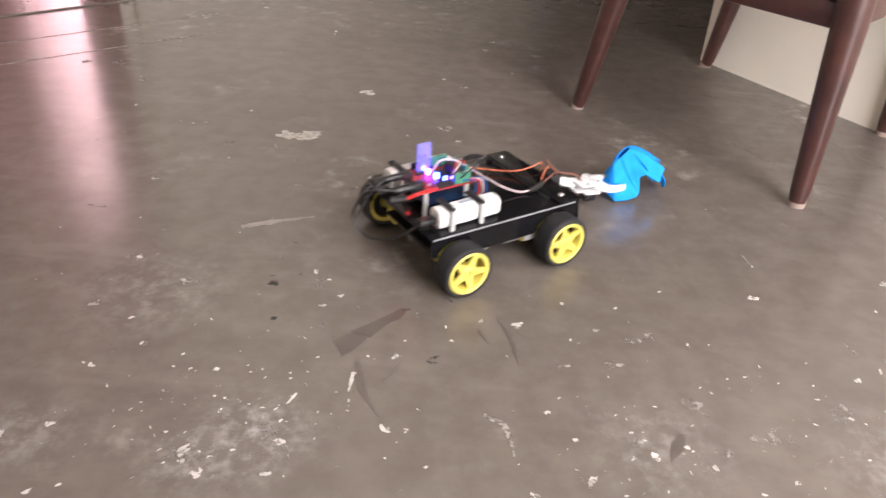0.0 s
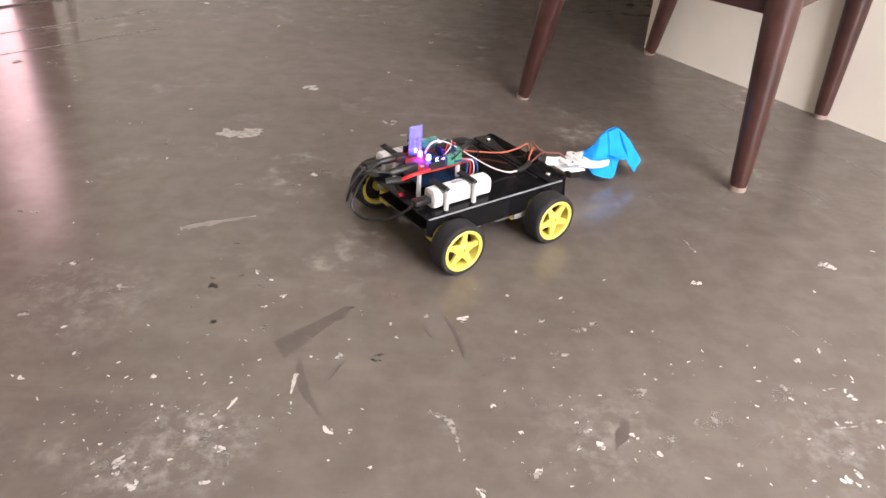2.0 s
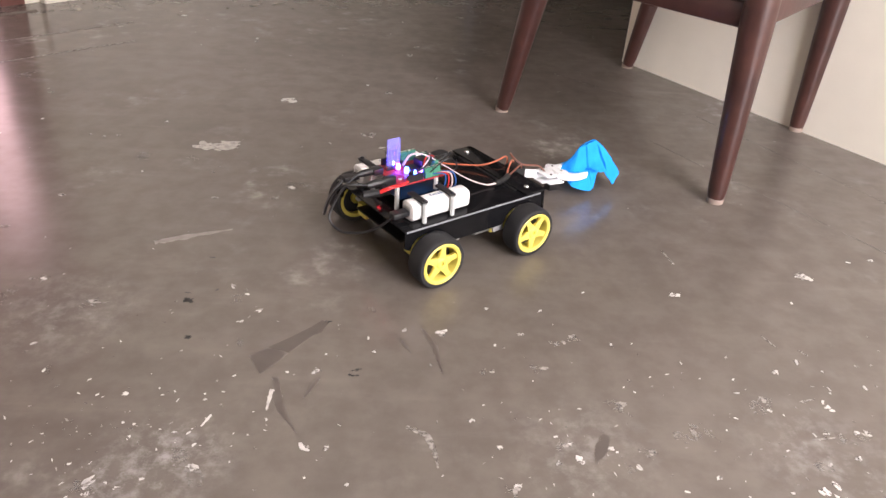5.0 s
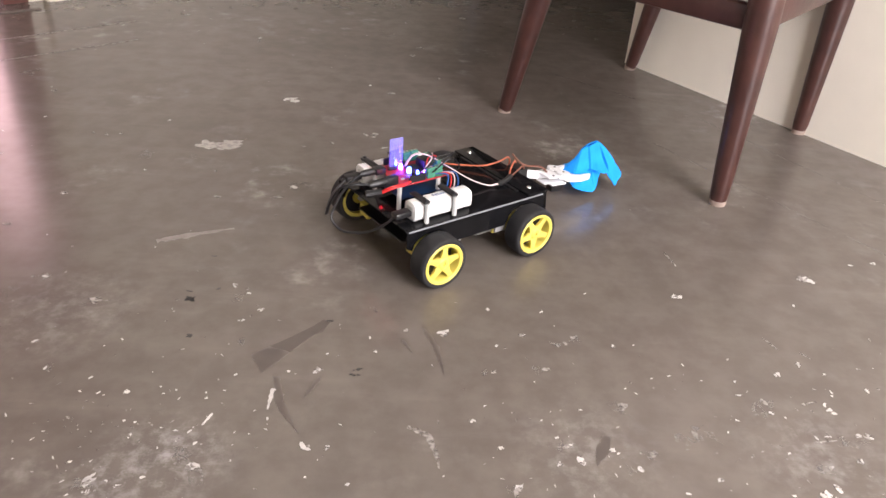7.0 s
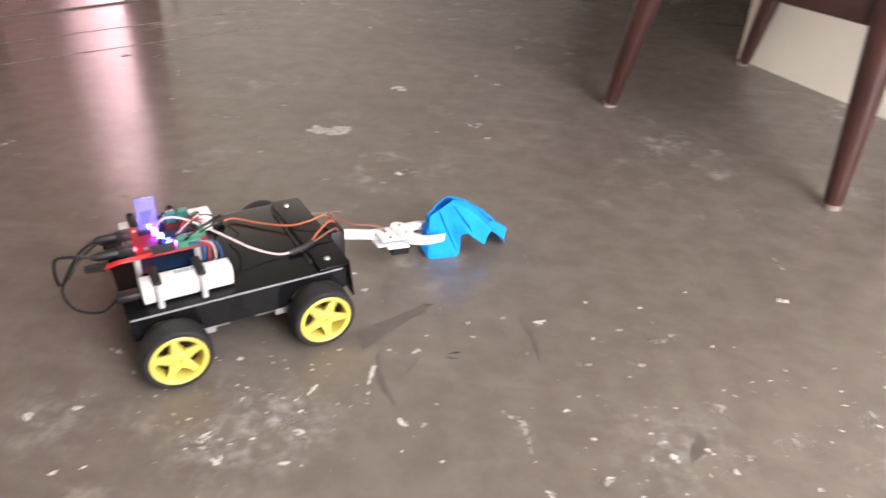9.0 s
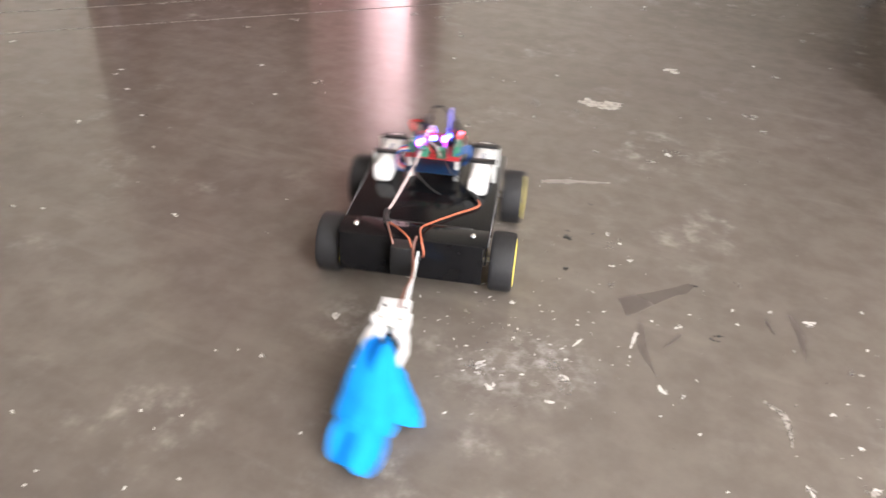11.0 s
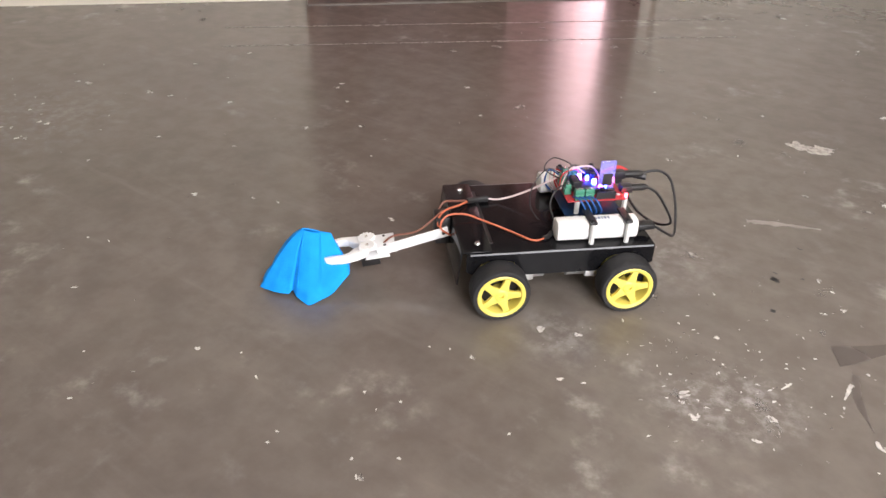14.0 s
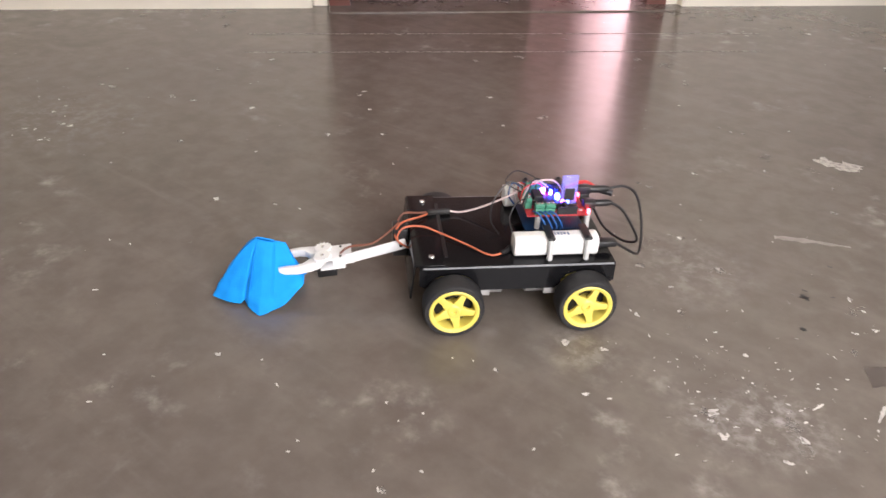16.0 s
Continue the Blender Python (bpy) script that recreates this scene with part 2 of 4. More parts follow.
def lathe(profile, n=24, axis="z", centre=(0, 0, 0)):
    """Turns (radius, along) pairs about an axis; closed where the radius is nought."""
    bm = bmesh.new()
    rings = []
    for r, a in profile:
        ring = []
        for i in range(n if r > 1e-6 else 1):
            w = 2 * math.pi * i / n
            u, v = r * math.cos(w), r * math.sin(w)
            co = {"z": (u, v, a), "y": (u, a, v), "x": (a, u, v)}[axis]
            ring.append(bm.verts.new(Vector(co) + Vector(centre)))
        rings.append(ring)
    for p, q in zip(rings, rings[1:]):
        for i in range(n):
            a = [p[i % len(p)], p[(i + 1) % len(p)], q[(i + 1) % len(q)], q[i % len(q)]]
            a = list(dict.fromkeys(a))
            if len(a) > 2:
                bm.faces.new(a)
    bmesh.ops.recalc_face_normals(bm, faces=bm.faces)
    return bm


def tube(points, radius, n=8, taper=None):
    """A round wire through smoothed points."""
    pts = [Vector(p) for p in points]
    fine = []
    for i in range(len(pts) - 1):
        a, b = pts[max(0, i - 1)], pts[i]
        c, d = pts[i + 1], pts[min(len(pts) - 1, i + 2)]
        for k in range(7):
            t = k / 7
            fine.append(0.5 * (2 * b + (c - a) * t + (2 * a - 5 * b + 4 * c - d) * t * t + (3 * b - a - 3 * c + d) * t ** 3))
    fine.append(pts[-1])
    bm = bmesh.new()
    rings, side = [], Vector((0.3, 0.5, 0.81))
    for i, p in enumerate(fine):
        along = (fine[min(i + 1, len(fine) - 1)] - fine[max(i - 1, 0)]).normalized()
        side = (side - along * side.dot(along)).normalized()
        up = along.cross(side)
        r = radius if taper is None else radius + (taper - radius) * i / (len(fine) - 1)
        rings.append([bm.verts.new(p + r * (side * math.cos(2 * math.pi * k / n) + up * math.sin(2 * math.pi * k / n))) for k in range(n)])
    for p, q in zip(rings, rings[1:]):
        for k in range(n):
            bm.faces.new((p[k], p[(k + 1) % n], q[(k + 1) % n], q[k]))
    bm.faces.new(rings[0][::-1])
    bm.faces.new(rings[-1])
    bmesh.ops.recalc_face_normals(bm, faces=bm.faces)
    return bm


def prism(outline, z0, z1, bevel=0.0):
    """An outline in x, y pulled up from z0 to z1."""
    bm = bmesh.new()
    low = [bm.verts.new((x, y, z0)) for x, y in outline]
    top = [bm.verts.new((x, y, z1)) for x, y in outline]
    n = len(outline)
    bm.faces.new(low[::-1])
    bm.faces.new(top)
    for i in range(n):
        bm.faces.new((low[i], low[(i + 1) % n], top[(i + 1) % n], top[i]))
    bmesh.ops.recalc_face_normals(bm, faces=bm.faces)
    if bevel:
        bmesh.ops.bevel(bm, geom=list(bm.edges), offset=bevel, segments=2, profile=0.5, affect="EDGES")
    return bm


def join(*bms):
    out = bmesh.new()
    for b in bms:
        me = bpy.data.meshes.new("piece")
        b.to_mesh(me)
        b.free()
        out.from_mesh(me)
        bpy.data.meshes.remove(me)
    return out


def moved(bm, m):
    bmesh.ops.transform(bm, matrix=m, verts=bm.verts)
    return bm


def mesh_object(name, bm, mat, smooth=True):
    me = bpy.data.meshes.new(name)
    if smooth:
        for f in bm.faces:
            f.smooth = True
        for e in bm.edges:
            if len(e.link_faces) == 2 and e.calc_face_angle(0) > radians(35):
                e.smooth = False
    bm.to_mesh(me)
    bm.free()
    me.materials.append(mat)
    return new(name, me)


def part(name, bm, mat, parent, label="", smooth=True):
    ob = mesh_object(name, bm, mat, smooth)
    ob.parent = parent
    return tagged(ob, label)


def empty(name, m=None):
    ob = new(name)
    ob.empty_display_size = 0.02
    if m is not None:
        ob.matrix_world = m
    return ob


# ---------------------------------------------------------------- the room
floor = mesh_object("floor", box((-5, -4, -0.12), (4, 5, 0)), M_FLOOR, False)
tagged(floor, "old grey-brown trowelled cement floor, glossy and spattered with paint", "floor", kind="structure")
ROOM_HIGH = 2.75


def wall_box(name, p, q, z0, z1, thick, mat, label, smooth=False):
    """A slab of wall whose face runs from p to q, with its thickness to the left of that way."""
    a, b = Vector((*p, 0)), Vector((*q, 0))
    bm = box((0, 0, z0 - 0.02 if z0 == 0 else z0), ((b - a).length, thick, z1), 0.004, 1)
    m = Matrix.Translation(a) @ Matrix.Rotation(math.atan2(b.y - a.y, b.x - a.x), 4, "Z")
    return tagged(mesh_object(name, moved(bm, m), mat, smooth), label, "wall", kind="structure")


WAY = Vector((0.704, 0.710))
DOOR_L = Vector((-1.532, 1.251))
DOOR_WIDE, JAMB = 0.924, 0.058
LEAF_END, BARE_FROM = 0.55, 0.862
DOOR_R = DOOR_L + WAY * DOOR_WIDE
NW_END, NW_FAR = DOOR_L - WAY * 2.4, DOOR_R + WAY * 1.7
CORNER = Vector((0.542, 1.686))
EAST_END = CORNER + Vector((0.51, -0.86)) * 2.1
BACK = EAST_END + Vector((-0.86, -0.51)) * 3.1
SIDE_FAR = Vector((2.6, 1.4))
REVEAL = 0.042
PALE = "off-white painted plaster wall meeting the cement floor"
wall_box("wall_west", NW_END, DOOR_L - WAY * REVEAL, 0, ROOM_HIGH, 0.16, M_WALL_WHITE, PALE)
wall_box("wall_north", DOOR_R + WAY * REVEAL, NW_FAR, 0, ROOM_HIGH, 0.16, M_WALL_WHITE, PALE)
BEHIND = Vector((-WAY.y, WAY.x)) * 0.026
wall_box("wall_reveal", DOOR_L - WAY * (REVEAL - 0.001) + BEHIND, DOOR_L + BEHIND, 0, ROOM_HIGH, 0.12, M_WALL_WHITE, "recessed off-white plaster strip beside the door")
wall_box("wall_reveal", DOOR_R + BEHIND, DOOR_R + WAY * (REVEAL - 0.001) + BEHIND, 0, ROOM_HIGH, 0.12, M_WALL_WHITE, "recessed off-white plaster strip beside the door")
wall_box("wall_over_door", DOOR_L, DOOR_R, 2.06, ROOM_HIGH, 0.16, M_WALL_WHITE, PALE)
wall_box("wall_east", CORNER, EAST_END, 0, ROOM_HIGH, 0.13, M_WALL, "cream painted plaster wall behind the wooden chair")
# passage shade comes from the walls' dark colour, which also darkens the floor reflection
wall_box("wall_passage", NW_FAR, SIDE_FAR, 0, ROOM_HIGH, 0.13, M_SHADE, "wall closing the passage, its shade put into a dark colour")
wall_box("wall_passage_side", SIDE_FAR, CORNER + Vector((0.51, -0.86)) * 1.9 + Vector((0.13, 0.08)), 0, ROOM_HIGH, 0.13, M_SHADE, "wall closing the passage, its shade put into a dark colour")


def window_wall(name, p, q, lo, hi, sill, head):
    """A wall with one window opening, and the sky's light in it."""
    p, q = Vector(p), Vector(q)
    w = (q - p).normalized()
    a, b = p + w * lo, p + w * hi
    wall_box(name, p, a, 0, ROOM_HIGH, 0.16, M_WALL, PALE)
    wall_box(name, b, q, 0, ROOM_HIGH, 0.16, M_WALL, PALE)
    wall_box(name, a, b, 0, sill, 0.16, M_WALL, PALE)
    wall_box(name, a, b, head, ROOM_HIGH, 0.16, M_WALL, PALE)
    mid, inward = (a + b) / 2, Vector((w.y, -w.x))
    z = (sill + head) / 2
    eye = mid - inward * 0.05
    return (eye.x, eye.y, z), (eye.x + inward.x, eye.y + inward.y, z - 0.25), hi - lo, head - sill


W1 = window_wall("wall_south", EAST_END, BACK, 0.25, 1.15, 0.1, 2.05)
# unseen southwest window, added only to carry a weak fill light
W2 = window_wall("wall_southwest", BACK, NW_END, 0.7, 2.6, 0.9, 2.2)
window_light("window_light", *W1, LIGHT_SOUTH, (0.985, 0.975, 0.965))
window_light("window_light", *W2, FILL_WEST, (1.0, 0.97, 0.95))
ceiling = mesh_object("ceiling", box((-5, -4, ROOM_HIGH), (4, 5, ROOM_HIGH + 0.1)), M_CEIL, False)
tagged(ceiling, "plain pale ceiling", "ceiling", kind="structure")

# doorway: frame, brown leaf standing a little ajar, daylight past it
DOOR_M = Matrix.Translation((*DOOR_L, 0)) @ Matrix.Rotation(math.atan2(WAY.y, WAY.x), 4, "Z")
door = empty("door_1", DOOR_M)
tagged(door, "reddish-brown wooden door standing slightly ajar in the pale wall", "door", kind="structure")
for name, lo, hi in (("jamb", (0, 0.01, 0), (0.055, 0.13, 2.06)), ("jamb", (DOOR_WIDE - JAMB, 0.01, 0), (DOOR_WIDE, 0.13, 2.06)), ("lintel", (0.055, 0.01, 2.0), (DOOR_WIDE - JAMB, 0.13, 2.06))):
    part(name, box(lo, hi, 0.004), M_DOOR, door)
leaf = part("leaf", box((0.058, 0.05, 0.0065), (LEAF_END, 0.085, 1.995), 0.004), M_DOOR, door)
for x0, x1 in ((0.10, 0.28), (0.33, 0.51)):
    for z0, z1 in ((0.15, 0.85), (1.0, 1.85)):
        part("panel", box((x0, 0.04, z0), (x1, 0.0515, z1), 0.006), M_DOOR, leaf)
# thin pink curtain drawn aside in the gap
def curtain_mesh():
    bm = bmesh.new()
    n = 48
    x0, x1 = LEAF_END - 0.02, BARE_FROM
    rows = []
    for z in (0.0065, 0.7, 1.4, 1.99):
        rows.append([bm.verts.new((x0 + (x1 - x0) * k / n, 0.115 + 0.010 * math.sin(k * 0.9) * (1 + 0.2 * math.sin(z * 3 + k)), z)) for k in range(n + 1)])
    for p, q in zip(rows, rows[1:]):
        for k in range(n):
            bm.faces.new((p[k], p[k + 1], q[k + 1], q[k]))
    bmesh.ops.solidify(bm, geom=list(bm.faces), thickness=0.0008)
    return bm


curtain = mesh_object("curtain", curtain_mesh(), M_CURTAIN)
curtain.matrix_world = DOOR_M
tagged(curtain, "thin pink curtain hanging in the gap beside the brown door", "curtain")
outside = mesh_object("backdrop", box((0.2, 1.04, -0.05), (1.385, 1.09, 1.2)), M_DAYLIGHT, False)
outside.matrix_world = DOOR_M
# unseen dark panels added to bound the glowing backdrop at the side and above
outer = mesh_object("wall_outside", box((1.39, 0.17, 0), (1.55, 1.6, 2.6)), M_SHADE, False)
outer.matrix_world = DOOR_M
tagged(outer, "unseen dark panel added beside the daylight backdrop", "wall", kind="structure")
upper = mesh_object("wall_outside", box((-0.4, 1.03, 1.204), (1.386, 1.10, 2.6)), M_SHADE, False)
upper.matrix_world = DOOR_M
tagged(upper, "unseen dark panel added above the daylight backdrop to limit its height", "wall", kind="structure")
tagged(outside, "bright daylight beyond the door", "backdrop", kind="structure")
# two shallow joints cut across the floor before the doorway
for a, b in (((-1.50, 0.955), (-0.60, 1.808)), ((-1.40, 0.858), (-0.55, 1.657))):
    u = Vector((b[0] - a[0], b[1] - a[1], 0))
    m = Matrix.Translation((*a, 0)) @ Matrix.Rotation(math.atan2(u.y, u.x), 4, "Z")
    tagged(mesh_object("floor_joint", moved(box((0, 0, -0.002), (u.length, 0.004, 0.0006)), m), M_PAINT_DIM, False), "thin pale joint line across the cement floor", "floor joint", kind="structure")
for a, b in (((0.60, 1.335), (0.80, 0.95)), ((0.47, 1.20), (0.70, 0.82)), ((0.36, 1.565), (0.50, 1.43))):
    u = Vector((b[0] - a[0], b[1] - a[1], 0))
    m = Matrix.Translation((*a, 0)) @ Matrix.Rotation(math.atan2(u.y, u.x), 4, "Z")
    tagged(mesh_object("floor_line", moved(box((0, 0, -0.002), (u.length, 0.0028, 0.0004)), m), M_FAINT, False), "faint pale trowel line in the cement floor", "floor line", kind="structure")
sill = mesh_object("threshold", moved(box((0, -0.055, -0.01), (DOOR_WIDE, 0.13, 0.004), 0.002, 1), DOOR_M), M_FLOOR, False)
tagged(sill, "low cement threshold under the door", "threshold", kind="structure")
# ---------------------------------------------------------------- chair
FEET = {"a": (0.505, 0.971), "b": (0.222, 1.322), "c": (0.544, 1.637), "d": (0.776, 1.284)}


RAKE = 0.23


def build_chair():
    mid = Vector((0.512, 1.303, 0))
    chair = empty("chair", Matrix.Translation(mid))
    tagged(chair, "dark reddish-brown varnished wooden chair with tapered legs by the wall", "chair")
    loc = {k: Vector((x, y, 0)) - mid for k, (x, y) in FEET.items()}
    lean = {k: Vector((0, 0, 0)) for k in FEET}
    for k, to in (("b", "a"), ("c", "d")):
        lean[k] = (loc[to] - loc[k]).normalized() * (RAKE if k == "b" else 0.195)
    lean["a"] = (loc["b"] - loc["a"]).normalized() * 0.035

    def at(k, z):
        return loc[k] + lean[k] * z + Vector((0, 0, z))

    for k, p in loc.items():
        prof = [(0, 0.003), (0.0115, 0.003), (0.0138, 0.02), (0.0188, 0.15), (0.0215, 0.225), (0.0228, 0.262), (0.0230, 0.30), (0.0222, 0.40), (0, 0.40)]
        bm = lathe(prof, 22)
        for v in bm.verts:
            v.co += p + lean[k] * v.co.z
        leg = part("leg", bm, M_WOOD, chair)
        part("foot_cap", lathe([(0, 0), (0.0118, 0), (0.0124, 0.003), (0.0126, 0.008), (0, 0.008)], 20, centre=p), M_WORN, leg, "worn pale leg end")

    def rail(name, k, to, z0, z1, half):
        p, q = at(k, (z0 + z1) / 2), at(to, (z0 + z1) / 2)
        u = q - p
        u.z = 0
        m = Matrix.Translation((p.x, p.y, 0)) @ Matrix.Rotation(math.atan2(u.y, u.x), 4, "Z")
        part(name, moved(box((0.016, -half, z0), (u.length - 0.016, half, z1), 0.005), m), M_WOOD, chair)

    for k, to, z in (("a", "b", 0.253), ("a", "d", 0.257), ("b", "c", 0.268), ("c", "d", 0.256)):
        rail("rail", k, to, z, z + 0.034, 0.011)
        rail("seat_rail", k, to, 0.355, 0.399, 0.012)
    out = [loc[k] * 1.06 + lean[k] * 0.41 for k in "abcd"]
    part("seat", prism([(p.x, p.y) for p in out], 0.4005, 0.425, 0.006), M_WOOD, chair)
    for k in "bc":
        bm = lathe([(0, 0.424), (0.019, 0.424), (0.016, 0.85), (0, 0.855)], 14)
        for v in bm.verts:
            v.co += loc[k] + lean[k] * (0.82 - v.co.z)
        part("back_post", bm, M_WOOD, chair)
    p, q = loc["b"] + lean["b"] * 0.09, loc["c"] + lean["c"] * 0.09
    u = q - p
    m = Matrix.Translation(p) @ Matrix.Rotation(math.atan2(u.y, u.x), 4, "Z")
    part("backrest", moved(box((0.012, -0.009, 0.66), (u.length - 0.012, 0.009, 0.80), 0.004), m), M_WOOD, chair)
    return chair


build_chair()

# ---------------------------------------------------------------- the robot car: x forward, y to its left, floor at z = 0
WHEEL_R, AXLE, TRACK = 0.0325, 0.0715, 0.0942
DECK = 0.0705


def wheel_meshes():
    w = 0.0128
    tyre = lathe([(0.0265, -w), (0.0305, -w), (0.0320, -w + 0.0015), (0.0325, -w + 0.004), (0.0325, w - 0.004), (0.0320, w - 0.0015), (0.0305, w), (0.0265, w), (0.0258, w - 0.003), (0.0258, -w + 0.003), (0.0265, -w)], 96, "y")
    for v in tyre.verts:
        r = math.hypot(v.co.x, v.co.z)
        k = round(math.atan2(v.co.z, v.co.x) / (2 * math.pi) * 96)
        if r > 0.0315 and k % 2:
            v.co.x, v.co.z = v.co.x * 0.984, v.co.z * 0.984
    ring = lathe([(0.0215, -w + 0.002), (0.0266, -w + 0.001), (0.0266, w + 0.0002), (0.0252, w + 0.0010), (0.0222, w - 0.0002), (0.0212, w - 0.004), (0.0215, -w + 0.002)], 48, "y")
    hub = lathe([(0, w - 0.0030), (0.0024, w - 0.0030), (0.0027, w - 0.0008), (0.0056, w - 0.0008), (0.0064, w - 0.0016), (0.0098, w - 0.0026), (0.0102, w - 0.006), (0.0078, w - 0.007), (0.0078, -w + 0.004), (0, -w + 0.004)], 24, "y")
    spokes = []
    for i in range(5):
        out = [(-0.0060, 0.0070), (0.0060, 0.0070), (0.0036, 0.0150), (0.0034, 0.0226), (-0.0034, 0.0226), (-0.0036, 0.0150)]
        b = prism(out, w - 0.0062, w - 0.0018, 0.0007)
        # outline x, y goes to x, z and height to y
        b = moved(b, Matrix(((1, 0, 0, 0), (0, 0, 1, 0), (0, 1, 0, 0), (0, 0, 0, 1))))
        bmesh.ops.recalc_face_normals(b, faces=b.faces)
        spokes.append(moved(b, Matrix.Rotation(2 * math.pi * i / 5, 4, "Y")))
    # black disc behind the spokes, standing in for shade inside the wheel
    shade_disc = lathe([(0.0078, -0.003), (0.0228, -0.003), (0.0228, -0.005), (0.0078, -0.005), (0.0078, -0.003)], 32, "y")
    return tyre, join(ring, hub, *spokes), shade_disc


robot = empty("robot_car")
tagged(robot, "small black four-wheeled robot car with yellow wheels and gripper", "robot car")
TYRE, RIM, SHADE_DISC = wheel_meshes()
wheels = []
for x in (AXLE, -AXLE):
    for s in (1, -1):
        if not wheels:
            wheel = empty("wheel")
            wheel.parent = robot
            part("tyre", TYRE, M_RUBBER, wheel, "black rubber tyre with fine tread")
            part("rim", RIM, M_YELLOW, wheel, "five-spoked yellow plastic rim")
            part("wheel_disc", SHADE_DISC, M_CHIP, wheel)
        else:
            first = wheels[0][0]
            wheel = empty("wheel")
            wheel.parent = robot
            for ch in first.children:
                o = new(ch.name.split(".")[0], ch.data)
                o.parent = wheel
                if "label" in ch:
                    tagged(o, ch["label"])
        wheels.append((wheel, x, s * TRACK, 0 if s > 0 else 180, s))

# chassis: folded black sheet
DL, DF, DW = -0.1055, 0.106, 0.0785
part("deck", box((DL, -DW, DECK - 0.0025), (DF, DW, DECK), 0.001), M_BLACK, robot, "glossy black top plate")
for s in (1, -1):
    out = [(DL, DECK - 0.0026), (DL, 0.048), (-0.098, 0.044)]
    for k in range(9):
        a = math.pi * (1 - k / 8)
        out.append((-AXLE + 0.026 * math.cos(a), 0.044 + 0.018 * math.sin(a)))
    out += [(-0.040, 0.040), (0.040, 0.040)]
    for k in range(9):
        a = math.pi * (1 - k / 8)
        out.append((AXLE + 0.026 * math.cos(a), 0.044 + 0.018 * math.sin(a)))
    out += [(DF - 0.006, 0.044), (DF, 0.048), (DF, DECK - 0.0026)]
    b = prism([(x, z) for x, z in out], -0.001, 0.001)
    b = moved(b, Matrix(((1, 0, 0, 0), (0, 0, 1, s * (DW - 0.001)), (0, 1, 0, 0), (0, 0, 0, 1))))
    bmesh.ops.recalc_face_normals(b, faces=b.faces)
    part("side_skirt", b, M_BLACK, robot)
    part("edge_strip", box((DL + 0.002, s * DW - 0.0006, DECK - 0.0022), (DF - 0.004, s * DW + 0.0006, DECK - 0.0004)), M_EDGE, robot, "bare worn metal edge")
part("bottom_plate", box((DL + 0.012, -0.05, 0.0385), (DF - 0.012, 0.05, 0.041), 0.0008), M_BLACK_MATT, robot)
for x in (AXLE, -AXLE):
    for s in (1, -1):
        d = -1 if x > 0 else 1
        motor = part("gear_motor", box((min(x - 0.012 * d, x + 0.036 * d), s * 0.054 - 0.0105, 0.022), (max(x - 0.012 * d, x + 0.036 * d), s * 0.054 + 0.0105, 0.0405), 0.002), M_YELLOW, robot, "yellow geared motor")
        part("motor_can", lathe([(0, 0.036), (0.0098, 0.036), (0.0098, 0.058), (0.006, 0.060), (0, 0.060)], 18, "x", (0, 0, 0)), M_MOTOR, motor).matrix_local = Matrix.Translation((x, s * 0.054, 0.0315)) @ Matrix.Diagonal((d, 1, 1, 1))
        part("motor_bracket", box((x + 0.034 * d - 0.008, s * 0.0745 - 0.002, 0.031), (x + 0.034 * d + 0.008, s * 0.0745 + 0.002, 0.043), 0.001), M_MOTOR, robot, "pale motor bracket")
        part("axle", lathe([(0, 0), (0.0026, 0), (0.0026, 0.03), (0, 0.03)], 12, "y", (x, s * 0.080 - 0.015, WHEEL_R)), M_WHITE, robot)
# folded front plate with its flange on the deck
part("front_plate", moved(box((-0.0011, -0.0755, -0.044), (0.0011, 0.0755, 0.0), 0.0008), Matrix.Translation((DF + 0.0045, 0, DECK + 0.0028)) @ Matrix.Rotation(radians(-6), 4, "Y")), M_BLACK, robot)
part("front_flange", box((0.078, -0.0785, DECK + 0.0004), (DF + 0.0045, 0.0785, DECK + 0.0030), 0.001), M_BLACK, robot)
part("flange_slot", box((0.074, -0.060, DECK + 0.0002), (0.0775, 0.060, DECK + 0.0012)), M_BLACK_MATT, robot)
for s in (1, -1):
    part("screw", lathe([(0.0034, 0), (0.0034, 0.0008), (0.0024, 0.0021), (0, 0.0025)], 16, "z", (0.092, s * 0.0622, DECK + 0.003)), M_STEEL, robot, "bright screw head")

